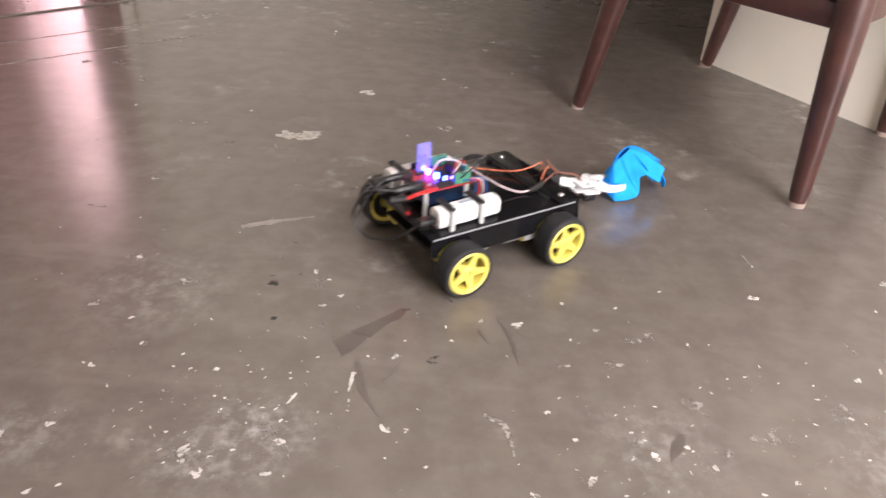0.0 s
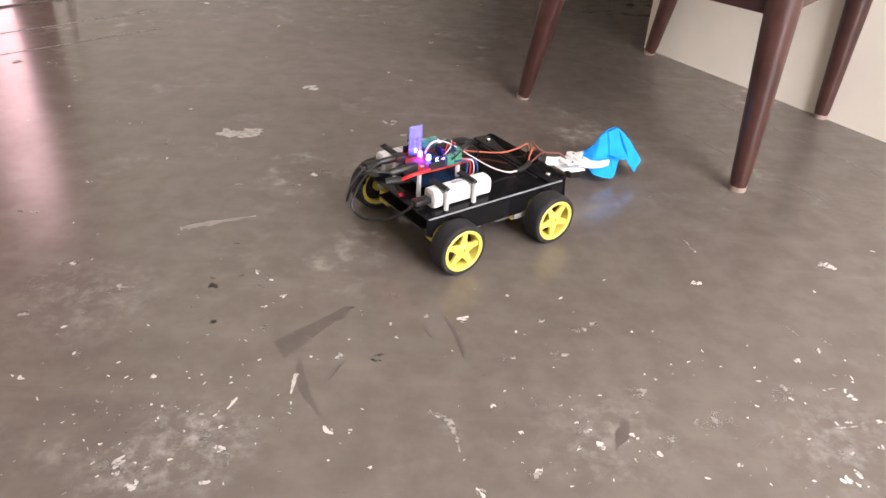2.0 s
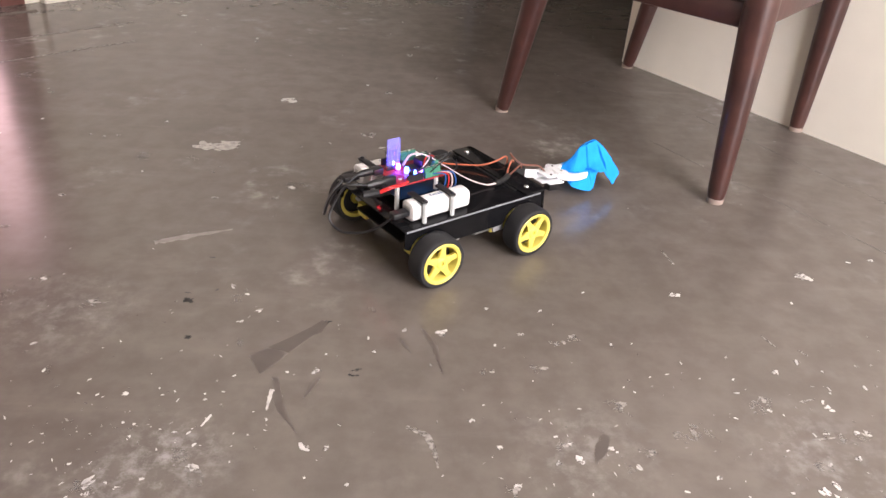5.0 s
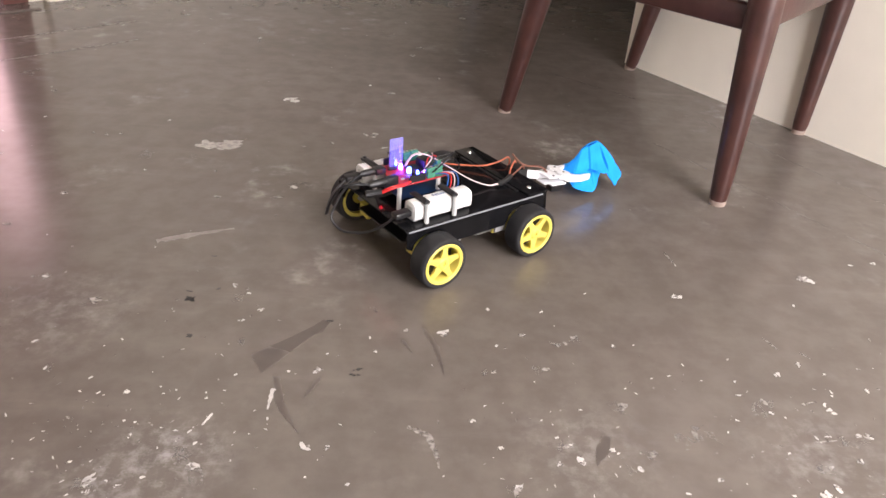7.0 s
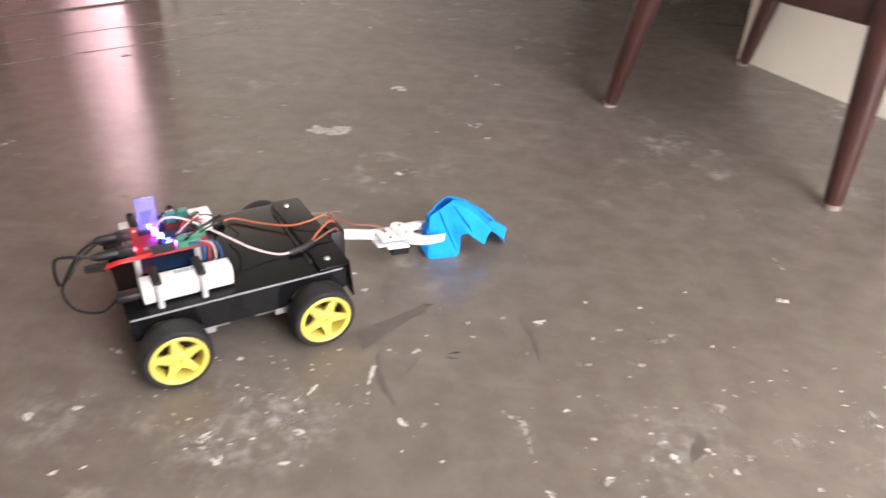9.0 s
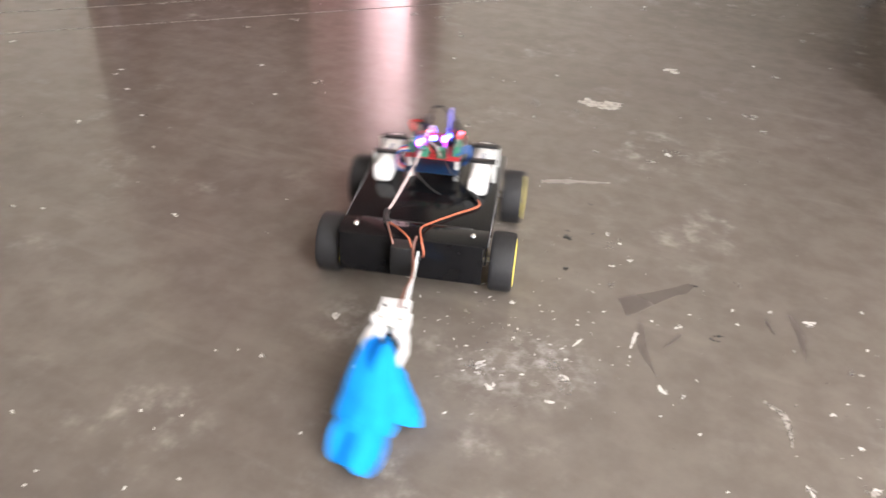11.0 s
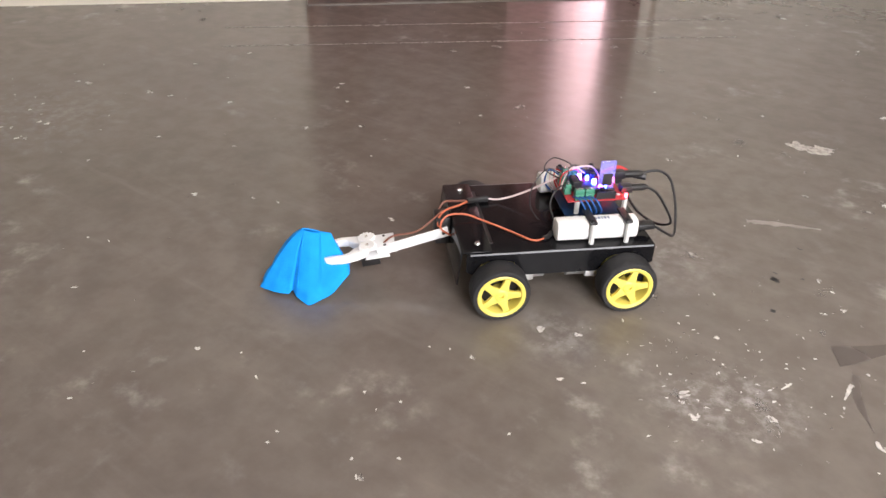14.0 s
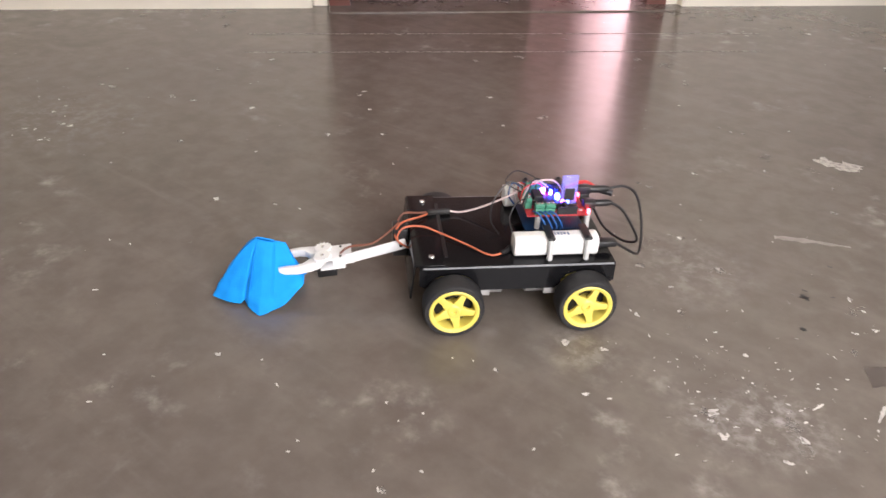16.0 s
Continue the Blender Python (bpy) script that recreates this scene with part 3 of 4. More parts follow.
# power banks, each under two straps
for s in (1, -1):
    cy = s * 0.0555
    cz = DECK + 0.0125
    prof = []
    for k in range(20):
        a = 2 * math.pi * k / 20
        ex = 0.0115 * (abs(math.cos(a)) ** 0.6) * (1 if math.cos(a) >= 0 else -1)
        ez = 0.0118 * (abs(math.sin(a)) ** 0.6) * (1 if math.sin(a) >= 0 else -1)
        prof.append((ex, ez))
    b = prism(prof, -0.088, 0.004 if s > 0 else -0.005, 0.0018)
    b = moved(b, Matrix(((0, 0, 1, 0), (1, 0, 0, cy), (0, 1, 0, cz), (0, 0, 0, 1))))
    bmesh.ops.recalc_face_normals(b, faces=b.faces)
    bank = part("power_bank", b, M_WHITE, robot, "white plastic power bank with faint print")
    for k, (x, w) in enumerate(((-0.056, 0.0016), (-0.0525, 0.0024), (-0.0485, 0.0014), (-0.0455, 0.0022), (-0.0415, 0.0014))):
        part("print_bar", box((x, cy - 0.0016, cz + 0.0116), (x + w, cy + 0.0034 - 0.001 * (k % 2), cz + 0.0121)), M_INK, bank)
    part("port_face", box((-0.0886, cy - 0.006, cz - 0.006), (-0.0878, cy + 0.006, cz + 0.006)), M_NYLON, bank)
    for x in (-0.034, -0.074):
        strap = part("strap", box((x - 0.0042, cy - 0.0150 * 1.0, cz + 0.0118), (x + 0.0042, cy + 0.0165, cz + 0.0148), 0.0008), M_BLACK_MATT, robot)
        post = part("standoff", lathe([(0, 0), (0.0030, 0), (0.0030, 0.0242), (0, 0.0242)], 6, "z", (x, cy + s * 0.0148, DECK + 0.0002)), M_NYLON, robot, "grey hexagonal standoff")
        part("standoff_screw", lathe([(0.0026, 0), (0.0026, 0.001), (0.0014, 0.002), (0, 0.0022)], 12, "z", (x, cy + s * 0.0132, cz + 0.0149)), M_CHIP, strap)

# circuit boards between the power banks
bx0, bx1 = -0.090, -0.022
BZ = 0.1015
part("lower_board", box((-0.082, -0.030, 0.0835), (-0.014, 0.030, 0.0851), 0.0005), M_BLUE_BOARD, robot, "blue controller board")
board = part("red_board", box((bx0, -0.031, BZ), (bx1, 0.031, BZ + 0.0016), 0.0004), M_RED, robot, "red driver board crowded with parts")
for x in (bx0 + 0.006, bx1 - 0.006):
    for y in (-0.027, 0.027):
        part("standoff", lathe([(0, 0), (0.003, 0), (0.003, BZ - DECK - 0.0004), (0, BZ - DECK - 0.0004)], 6, "z", (x, y, DECK + 0.0002)), M_NYLON, robot, "grey hexagonal standoff")
top = BZ + 0.0016
for x, y, turn in ((-0.036, 0.026, 0), (-0.0475, 0.026, 0), (-0.036, -0.026, 0), (-0.0475, -0.026, 0), (-0.0262, 0.010, 90), (-0.0262, -0.010, 90)):
    b = join(box((-0.0052, -0.0038, 0), (0.0054, 0.0042, 0.0078), 0.0004), box((-0.0054, -0.0029, 0.0078), (0.0054, 0.0034, 0.0125), 0.0008))
    blk = part("terminal_block", moved(b, Matrix.Translation((x, y, top)) @ Matrix.Rotation(radians(turn), 4, "Z")), M_GREEN, board, "green screw terminal")
    for k in (-0.0026, 0.0026):
        c = Matrix.Rotation(radians(turn), 4, "Z") @ Vector((k, 0.0002, 0))
        part("terminal_screw", lathe([(0.0017, 0), (0.0017, 0.0004), (0, 0.0006)], 10, "z", (x + c.x, y + c.y, top + 0.0125)), M_STEEL, blk)
part("chip", box((-0.060, -0.008, top), (-0.045, 0.008, top + 0.0035), 0.0004), M_CHIP, board)
part("heat_sink", box((-0.044, -0.009, top), (-0.0335, 0.009, top + 0.012), 0.0005), M_CHIP, board)
for x, y, r, h in ((-0.066, 0.018, 0.0032, 0.008), (-0.066, -0.019, 0.0032, 0.008), (-0.057, 0.016, 0.0025, 0.006)):
    part("capacitor", lathe([(0, 0), (r, 0), (r, h), (r * 0.8, h + 0.0005), (0, h + 0.0005)], 16, "z", (x, y, top)), M_CHIP, board)
for y in (-0.0285, 0.0285):
    part("pin_header", box((-0.078, y - 0.0012, top), (-0.056, y + 0.0012, top + 0.0085)), M_CHIP, board)
for x, y in ((-0.070, 0.004), (-0.082, -0.018), (-0.086, 0.02), (-0.053, -0.018)):
    part("component", box((x, y, top), (x + 0.004, y + 0.0025, top + 0.0016)), M_NYLON, board)
dongle = part("radio_module", box((-0.0800, 0.0115, top + 0.003), (-0.0615, 0.0148, 0.1425), 0.0012), M_DONGLE, board, "upright translucent violet-lit radio module")
part("module_chip", box((-0.0765, 0.0146, top + 0.010), (-0.0655, 0.0156, top + 0.024)), M_CHIP, dongle)
part("module_socket", box((-0.0815, 0.0105, top), (-0.0600, 0.0160, top + 0.005), 0.0004), M_CHIP, board)
for x, y, z, r, mat, nm in ((-0.0635, -0.0055, top + 0.0052, 0.0028, M_LED_BLUE, "led"), (-0.0705, 0.0131, top + 0.0085, 0.0014, M_LED_BLUE, "led"), (-0.0665, 0.0085, top + 0.0050, 0.0024, M_LED_VIOLET, "led"), (-0.090, -0.014, top + 0.0016, 0.0018, M_LED_RED, "led"), (-0.0925, 0.024, top + 0.0016, 0.0018, M_LED_RED, "led"), (-0.0505, -0.0215, top + 0.0050, 0.0026, M_LED_VIOLET, "led"), (-0.0585, -0.0165, top + 0.0050, 0.0020, M_LED_BLUE, "led")):
    part(nm, lathe([(0, -0.004), (r, -0.004), (r, 0), (r * 0.7, r * 0.8), (0, r)], 14, "z", (x, y, z)), mat, board, "glowing indicator light")
part("power_jack", box((-0.105, -0.024, top), (-0.0905, -0.0155, top + 0.0095), 0.0006), M_CHIP, board)
part("usb_socket", box((-0.102, 0.006, top), (-0.089, 0.018, top + 0.0075), 0.0004), M_CHIP, board)

BOARD_SHIFT = Matrix.Translation((0.007, 0, 0))
board.matrix_local = BOARD_SHIFT

# cables at the rear
part("plug", lathe([(0, -0.121), (0.0028, -0.121), (0.0046, -0.115), (0.0046, -0.098), (0, -0.098)], 14, "x", (0, -0.0198, top + 0.0048)), M_CABLE, robot, "black barrel plug")
part("plug", lathe([(0, -0.115), (0.0026, -0.115), (0.0042, -0.109), (0.0042, -0.095), (0, -0.095)], 14, "x", (0, 0.012, top + 0.0038)), M_CABLE, robot, "black cable plug")
part("cable", tube([(-0.119, -0.0198, top + 0.0048), (-0.138, -0.017, 0.112), (-0.150, -0.006, 0.106), (-0.154, 0.010, 0.084), (-0.153, 0.024, 0.060), (-0.144, 0.040, 0.056), (-0.128, 0.052, 0.068), (-0.108, 0.0555, 0.082)], 0.0016), M_CABLE, robot, "black power cable looped behind the car")
part("cable", tube([(-0.114, 0.012, top + 0.0038), (-0.128, 0.013, 0.098), (-0.142, 0.016, 0.078), (-0.152, 0.014, 0.058), (-0.147, 0.0, 0.047), (-0.136, -0.014, 0.047), (-0.124, -0.030, 0.054), (-0.115, -0.048, 0.070), (-0.109, -0.0555, 0.081)], 0.0016), M_CABLE, robot, "black power cable looped behind the car")
for s in (1, -1):
    part("plug", box((-0.110, s * 0.0555 - 0.006, 0.0785), (-0.0885, s * 0.0555 + 0.006, 0.0855), 0.0015), M_CABLE, robot)
for k, dy in enumerate((0.0, 0.0035)):
    part("wire", tube([(-0.112, -0.030 - dy, 0.102), (-0.100, -0.036 - dy, 0.108), (-0.085, -0.034 - dy, 0.107), (-0.070, -0.029, 0.105)], 0.0013), M_REDWIRE, robot, "red power lead")
part("lead_sleeve", tube([(-0.128, -0.024, 0.100), (-0.120, -0.027, 0.101), (-0.111, -0.031, 0.102)], 0.0042), M_CABLE, robot)
# servo leads over the deck
part("wire", tube([(0.112, 0.012, 0.054), (0.126, 0.016, 0.068), (0.119, 0.012, 0.081), (0.098, 0.008, 0.080), (0.078, 0.016, 0.0755), (0.052, 0.038, 0.0735), (0.030, 0.060, 0.0730), (0.016, 0.058, 0.0732)], 0.0011), M_ORANGE, robot, "orange servo lead")
part("wire", tube([(0.112, -0.010, 0.054), (0.124, -0.014, 0.068), (0.118, -0.020, 0.081), (0.100, -0.026, 0.0785), (0.088, -0.030, 0.0760)], 0.0013), M_BROWN, robot, "brown servo lead")
part("wire", tube([(0.113, 0.004, 0.056), (0.128, 0.005, 0.066), (0.121, 0.000, 0.080), (0.100, -0.016, 0.0785), (0.088, -0.028, 0.0760)], 0.0012), M_ORANGE, robot, "orange servo lead")
part("lead_sleeve", tube([(0.089, -0.029, 0.0765), (0.076, -0.034, 0.0748), (0.062, -0.036, 0.0742)], 0.0036), M_BLACK_MATT, robot, "black connector sleeve")
for dy in (-0.0009, 0.0009):
    part("wire", tube([(0.062, -0.036 + dy, 0.0745), (0.048, -0.033 + dy, 0.0745), (0.024, -0.026 + dy, 0.085), (-0.004, -0.016 + dy, 0.104), (-0.034, -0.010 + dy, 0.124), (-0.052, -0.006 + dy, 0.126), (-0.062, -0.004 + dy, 0.113)], 0.00068), M_WHITEWIRE, robot, "pale signal lead")
part("lead_sleeve", tube([(0.017, 0.058, 0.0735), (0.010, 0.054, 0.0738), (0.005, 0.048, 0.0745)], 0.0028), M_BLACK_MATT, robot)
part("wire", tube([(0.005, 0.048, 0.0745), (0.001, 0.038, 0.084), (0.003, 0.024, 0.098), (-0.010, 0.012, 0.112), (-0.030, 0.010, 0.110)], 0.0008), M_CABLE, robot)
part("wire", tube([(-0.018, -0.010, 0.110), (0.002, -0.014, 0.122), (-0.012, -0.030, 0.128), (-0.034, -0.034, 0.118), (-0.040, -0.028, 0.108)], 0.0008), M_CABLE, robot)
for k in range(4):
    part("wire", tube([(-0.022 - 0.005 * k, 0.026, 0.106), (-0.026 - 0.006 * k, 0.039, 0.109), (-0.034 - 0.006 * k, 0.041, 0.096), (-0.038 - 0.005 * k, 0.034, 0.086)], 0.0010), M_BLUEWIRE, robot, "blue motor lead")
    part("wire", tube([(-0.022 - 0.005 * k, -0.026, 0.106), (-0.012 - 0.004 * k, -0.039, 0.108), (-0.008 - 0.006 * k, -0.041, 0.092), (-0.014 - 0.005 * k, -0.034, 0.083)], 0.0009), (M_BLUEWIRE, M_WHITEWIRE, M_REDWIRE, M_BLUEWIRE)[k], robot)
part("wire", tube([(-0.022, -0.020, 0.111), (-0.004, -0.022, 0.118), (0.014, -0.014, 0.100), (0.020, 0.004, 0.084), (0.012, 0.016, 0.0722)], 0.0008), M_CABLE, robot)
for k in range(3):
    part("wire", tube([(-0.044 - 0.006 * k, -0.022, 0.110), (-0.034, -0.012 - 0.006 * k, 0.121), (-0.018, -0.006 + 0.008 * k, 0.118), (-0.012, 0.004 + 0.006 * k, 0.108)], 0.0008), (M_REDWIRE, M_WHITEWIRE, M_CABLE)[k], robot)

# arm: servo on the front plate, white bar and gripper
servo = part("arm_servo", box((0.1135, -0.018, 0.040), (0.1305, 0.0055, 0.0745), 0.0015), M_BLACK_MATT, robot, "black servo motor")
part("servo_horn", lathe([(0, 0.0050), (0.006, 0.0050), (0.006, 0.0074), (0, 0.0074)], 16, "y", (0.1215, 0, ARM_HIGH)), M_CHIP, servo)
arm = empty("arm")
arm.parent = robot
tagged(arm, "white arm bar with a two-fingered gripper")
# along the arm x runs forward from the pivot
part("arm_bar", box((-0.006, 0.0075, -0.0062), (0.080, 0.0103, 0.0062), 0.0010), M_ALU, arm, "flat white bar")
part("pivot_bolt", lathe([(0, 0.0103), (0.0024, 0.0103), (0.002, 0.0118), (0, 0.0121)], 12, "y"), M_CHIP, arm)
part("arm_web", box((0.056, -0.0095, -0.0060), (0.080, 0.0085, -0.0042), 0.0005), M_ALU, arm)
part("grip_plate", box((0.058, -0.0150, 0.0040), (0.088, 0.0150, 0.0064), 0.0008), M_ALU, arm, "white gripper plate")
part("grip_plate", box((0.066, -0.0165, -0.0065), (0.094, 0.0165, -0.0040), 0.0008), M_ALU, arm)
gs = part("grip_servo", box((0.078, -0.006, -0.0215), (0.100, 0.0062, -0.0067), 0.001), M_BLACK_MATT, arm, "small black gripper servo")
part("servo_tab", box((0.074, -0.006, -0.0125), (0.104, 0.0062, -0.0105), 0.0004), M_BLACK_MATT, gs)
for s in (1, -1):
    teeth = []
    for k in range(56):
        a, r = 2 * math.pi * k / 56, 0.0103 if k % 4 < 2 else 0.0084
        teeth.append((0.090 + r * math.cos(a), s * 0.0092 + r * math.sin(a)))
    gear = part("grip_gear", prism(teeth, 0.0066, 0.0098), M_WHITE, arm, "white toothed gripper gear")
    part("gear_screw", lathe([(0.0019, 0), (0.0019, 0.0012), (0, 0.0018)], 10, "z", (0.090, s * 0.0092, 0.0098)), M_STEEL, gear)
    part("link_screw", lathe([(0.0016, 0), (0.0016, 0.001), (0, 0.0015)], 10, "z", (0.070, s * 0.010, 0.0064)), M_CHIP, arm)
    out = [(0.088, s * 0.006), (0.094, s * 0.016), (0.104, s * 0.0205), (0.119, s * 0.0225), (0.1395, s * 0.0185), (0.1405, s * 0.0150), (0.133, s * 0.0140), (0.119, s * 0.0150), (0.112, s * 0.0130), (0.106, s * 0.0060), (0.098, s * 0.0030)]
    if s < 0:
        out = out[::-1]
    part("finger", prism(out, -0.0030, 0.0060, 0.0010), M_WHITE, arm, "curved white gripper finger")
# the gripper sits on the bar at a slight upward kink
KINK = pose(0.070, 0, 0, 0, -8.5, 0) @ Matrix.Translation((-0.070, 0, 0))
for held in list(arm.children):
    if held.name.split(".")[0] not in ("arm_bar", "pivot_bolt"):
        held.matrix_local = KINK
part("wire", tube([(0.084, 0.0, -0.008), (0.060, 0.006, 0.012), (0.030, 0.010, 0.012), (0.006, 0.006, 0.020), (-0.006, 0.008, 0.028)], 0.0013), M_BROWN, arm, "brown servo lead")
FLECKS_A = [(-0.369, 0.716, 3.2), (-0.298, 0.672, 4.1), (-0.38, 0.621, 4), (-0.156, 0.713, 2.2), (-0.135, 0.645, 2), (-0.119, 0.666, 2), (-0.13, 0.61, 2), (-0.331, 0.6, 2), (-0.341, 0.522, 2), (-0.306, 0.56, 1.2), (-0.126, 0.557, 1.2), (-0.245, 0.527, 1.2), (-0.22, 0.529, 2), (-0.176, 0.533, 1.2), (-0.211, 0.492, 1.2), (-0.201, 0.49, 1.2), (-0.2, 0.475, 1.2), (-0.151, 0.48, 1.2), (-0.136, 0.441, 3), (-0.142, 0.404, 2), (-0.239, 0.443, 1.2), (-0.218, 0.422, 3), (-0.198, 0.4, 3), (-0.047, 0.464, 3), (-0.029, 0.463, 2), (-0.044, 0.43, 1.2), (-0.009, 0.423, 1.2), (0.001, 0.621, 1.2), (-0.041, 0.592, 1.2), (-0.049, 0.564, 2), (0.04, 0.636, 2), (-0.086, 0.498, 1.2)]
FLECKS_B = [(-0.146, 0.523, 1.2), (-0.048, 0.567, 2), (0.361, 0.717, 4), (0.543, 0.766, 6.1), (0.384, 0.789, 1.2), (0.079, 0.632, 4), (0.132, 0.679, 2), (0.223, 0.63, 3), (0.21, 0.62, 2), (0.261, 0.617, 2), (0.251, 0.717, 1.2), (0.165, 0.632, 2), (0.182, 0.577, 2), (0.128, 0.571, 2), (0.249, 0.522, 4), (0.308, 0.486, 5), (0.102, 0.5, 2), (0.185, 0.471, 3), (0.174, 0.449, 2), (0.194, 0.454, 3), (0.135, 0.421, 3), (0.084, 0.401, 3), (0.245, 0.445, 2), (0.263, 0.463, 3), (0.226, 0.466, 2), (0.124, 0.466, 2), (0.313, 0.434, 2), (0.395, 0.533, 3), (0.395, 0.52, 2), (0.457, 0.596, 2), (0.479, 0.58, 1.2), (0.376, 0.565, 1.2)]
FLECKS_C = [(0.427, 0.578, 2), (0.401, 0.42, 3.2), (0.415, 0.427, 3), (0.372, 0.418, 1.2), (0.425, 0.487, 1.2), (0.437, 0.489, 2), (0.467, 0.49, 2), (0.422, 0.45, 2), (0.453, 0.458, 2), (0.329, 0.59, 1.2), (-0.169, 1.327, 7.1), (-0.682, 1.411, 5), (-0.606, 1.333, 2), (-0.559, 1.19, 2), (0.053, 1.65, 6.1), (-0.019, 1.172, 6.1), (0.002, 1.123, 4), (-0.361, 1.2, 2), (-0.356, 1.058, 4), (-0.343, 1.004, 2), (-0.244, 1.009, 2), (-0.462, 1.134, 2), (-0.439, 1.128, 2), (-0.121, 0.966, 4), (-0.141, 0.934, 4), (-0.222, 0.928, 3), (-0.562, 1.041, 2), (-0.479, 0.833, 3), (-0.46, 0.832, 3), (-0.428, 0.923, 4), (-0.127, 1.115, 2), (-0.637, 1.795, 3.2)]
FLECKS_D = [(-0.297, 1.723, 3.2), (-0.032, 1.431, 2.2), (0.01, 1.392, 5.1), (-0.598, 1.124, 1.2), (-1.418, 0.557, 5), (-1.38, 0.422, 2.2), (-1.346, 0.423, 1.4), (-1.302, 0.407, 3.6), (-1.275, 0.353, 2.8), (-1.331, 0.362, 2.2), (-1.141, 0.655, 3.6), (-1.594, 0.967, 7.1), (-1.321, 0.867, 2.8), (-0.956, 0.661, 2.8), (-0.888, 0.723, 2.2), (-0.655, 0.511, 2.2), (-0.843, 0.44, 2.2), (-0.913, 0.398, 3.6), (-0.928, 0.242, 1.4), (-0.9, 0.253, 1.4), (-1.249, 0.611, 2.8), (-1.296, 0.601, 4.2), (-0.982, 0.79, 2.8), (-1.244, 1.191, 3.6), (-1.992, 0.775, 7.1), (-1.352, 0.75, 2.8), (-1.115, 0.487, 2.2), (-1.466, 0.443, 1.4), (-1.427, 0.459, 1.4), (-0.742, 1.403, 7.1), (-0.719, 0.965, 6.4), (-0.85, 0.987, 3.6)]
FLECKS_E = [(-1, 1.151, 5), (-0.939, 1.24, 7.8), (-0.668, 1.398, 5), (-0.596, 1.316, 3.6), (-0.616, 1.768, 2.8), (-0.502, 1.894, 4.2), (-0.296, 1.7, 4.2), (-0.756, 0.888, 3.6), (-0.646, 0.185, 2.2), (-0.565, 0.191, 1.4), (-0.605, 0.207, 1.4), (-0.457, 0.331, 1.2), (-0.443, 0.228, 1.2), (-0.467, 0.239, 1.4), (-0.431, 0.25, 1.2), (-0.402, 0.158, 2.8), (-0.497, 0.153, 1.4), (-0.494, 0.139, 1.2), (-0.422, 0.169, 1.2), (-0.389, 0.194, 1.2), (-0.843, 0.17, 1.4), (-0.734, 0.113, 1.2), (-0.683, 0.066, 1.2), (-0.377, 0.426, 3.6), (-0.342, 0.443, 2.8), (-0.412, 0.344, 2.2), (-0.323, 0.371, 2.2), (-0.303, 0.378, 1.4), (-0.224, 0.35, 1.4), (-0.327, 0.276, 1.2), (-0.438, 0.341, 1.2)]
FLECKS_F = [(-0.186, 0.528, 1.1), (-0.176, 0.484, 1.0), (-0.163, 0.481, 1.0), (-0.143, 0.466, 1.4), (-0.213, 0.411, 2.2), (-0.176, 0.427, 1.6), (-0.085, 0.537, 1.1), (0.008, 0.598, 1.6), (-0.076, 0.564, 1.2), (0.114, 0.521, 1.1), (0.177, 0.481, 1.4), (0.503, 0.706, 1.4), (0.372, 0.544, 1.2), (0.357, 0.508, 1.1), (0.458, 0.525, 1.6), (0.47, 0.546, 1.2), (0.512, 0.555, 1.6), (0.478, 0.491, 2.6), (0.662, 0.81, 2.1), (0.626, 0.805, 1.6), (0.193, 0.677, 1.3), (0.135, 0.613, 1.3), (-0.518, 1.927, 3.0), (-0.419, 1.134, 2.5), (0.071, 1.715, 4.6), (-0.083, 1.136, 2.6), (0.103, 1.495, 2.5), (-1.442, 0.551, 3.7), (-1.344, 0.354, 2.6), (-1.317, 0.403, 3.3), (-1.284, 0.345, 1.9), (-1.046, 0.833, 3.0), (-1.05, 0.853, 3.0), (-0.807, 0.452, 1.6), (-2.066, 0.785, 8.0), (-0.936, 1.428, 4.7)]
# x, y, reach and stretch of thin rubbed films of paint
FILMS = [(-0.372, 0.716, 0.006, 1.4), (-0.3, 0.67, 0.008, 1.2), (-0.147, 0.693, 0.008, 1.6), (-0.128, 0.608, 0.006, 1.2), (0.002, 0.674, 0.005, 1.2), (0.223, 0.626, 0.005, 1.2), (0.2, 0.618, 0.005, 1), (0.172, 0.576, 0.005, 1), (0.12, 0.569, 0.005, 1.2), (0.244, 0.522, 0.007, 1), (0.305, 0.487, 0.012, 1.3), (0.392, 0.525, 0.009, 1.4), (0.184, 0.471, 0.006, 1), (0.237, 0.442, 0.004, 1), (0.258, 0.461, 0.005, 1.4), (0.414, 0.448, 0.006, 1.3), (0.458, 0.481, 0.007, 1.6), (-0.68, 1.411, 0.011, 1.6), (-0.356, 1.058, 0.01, 2), (-0.285, 1.059, 0.007, 1), (-0.12, 0.975, 0.011, 1.5), (-0.143, 0.935, 0.007, 1), (-0.301, 0.561, 0.005, 1.6), (-0.396, 0.681, 0.009, 1.6), (-0.14, 0.444, 0.012, 1.3), (-0.218, 0.418, 0.007, 1), (0.128, 0.421, 0.005, 1)]
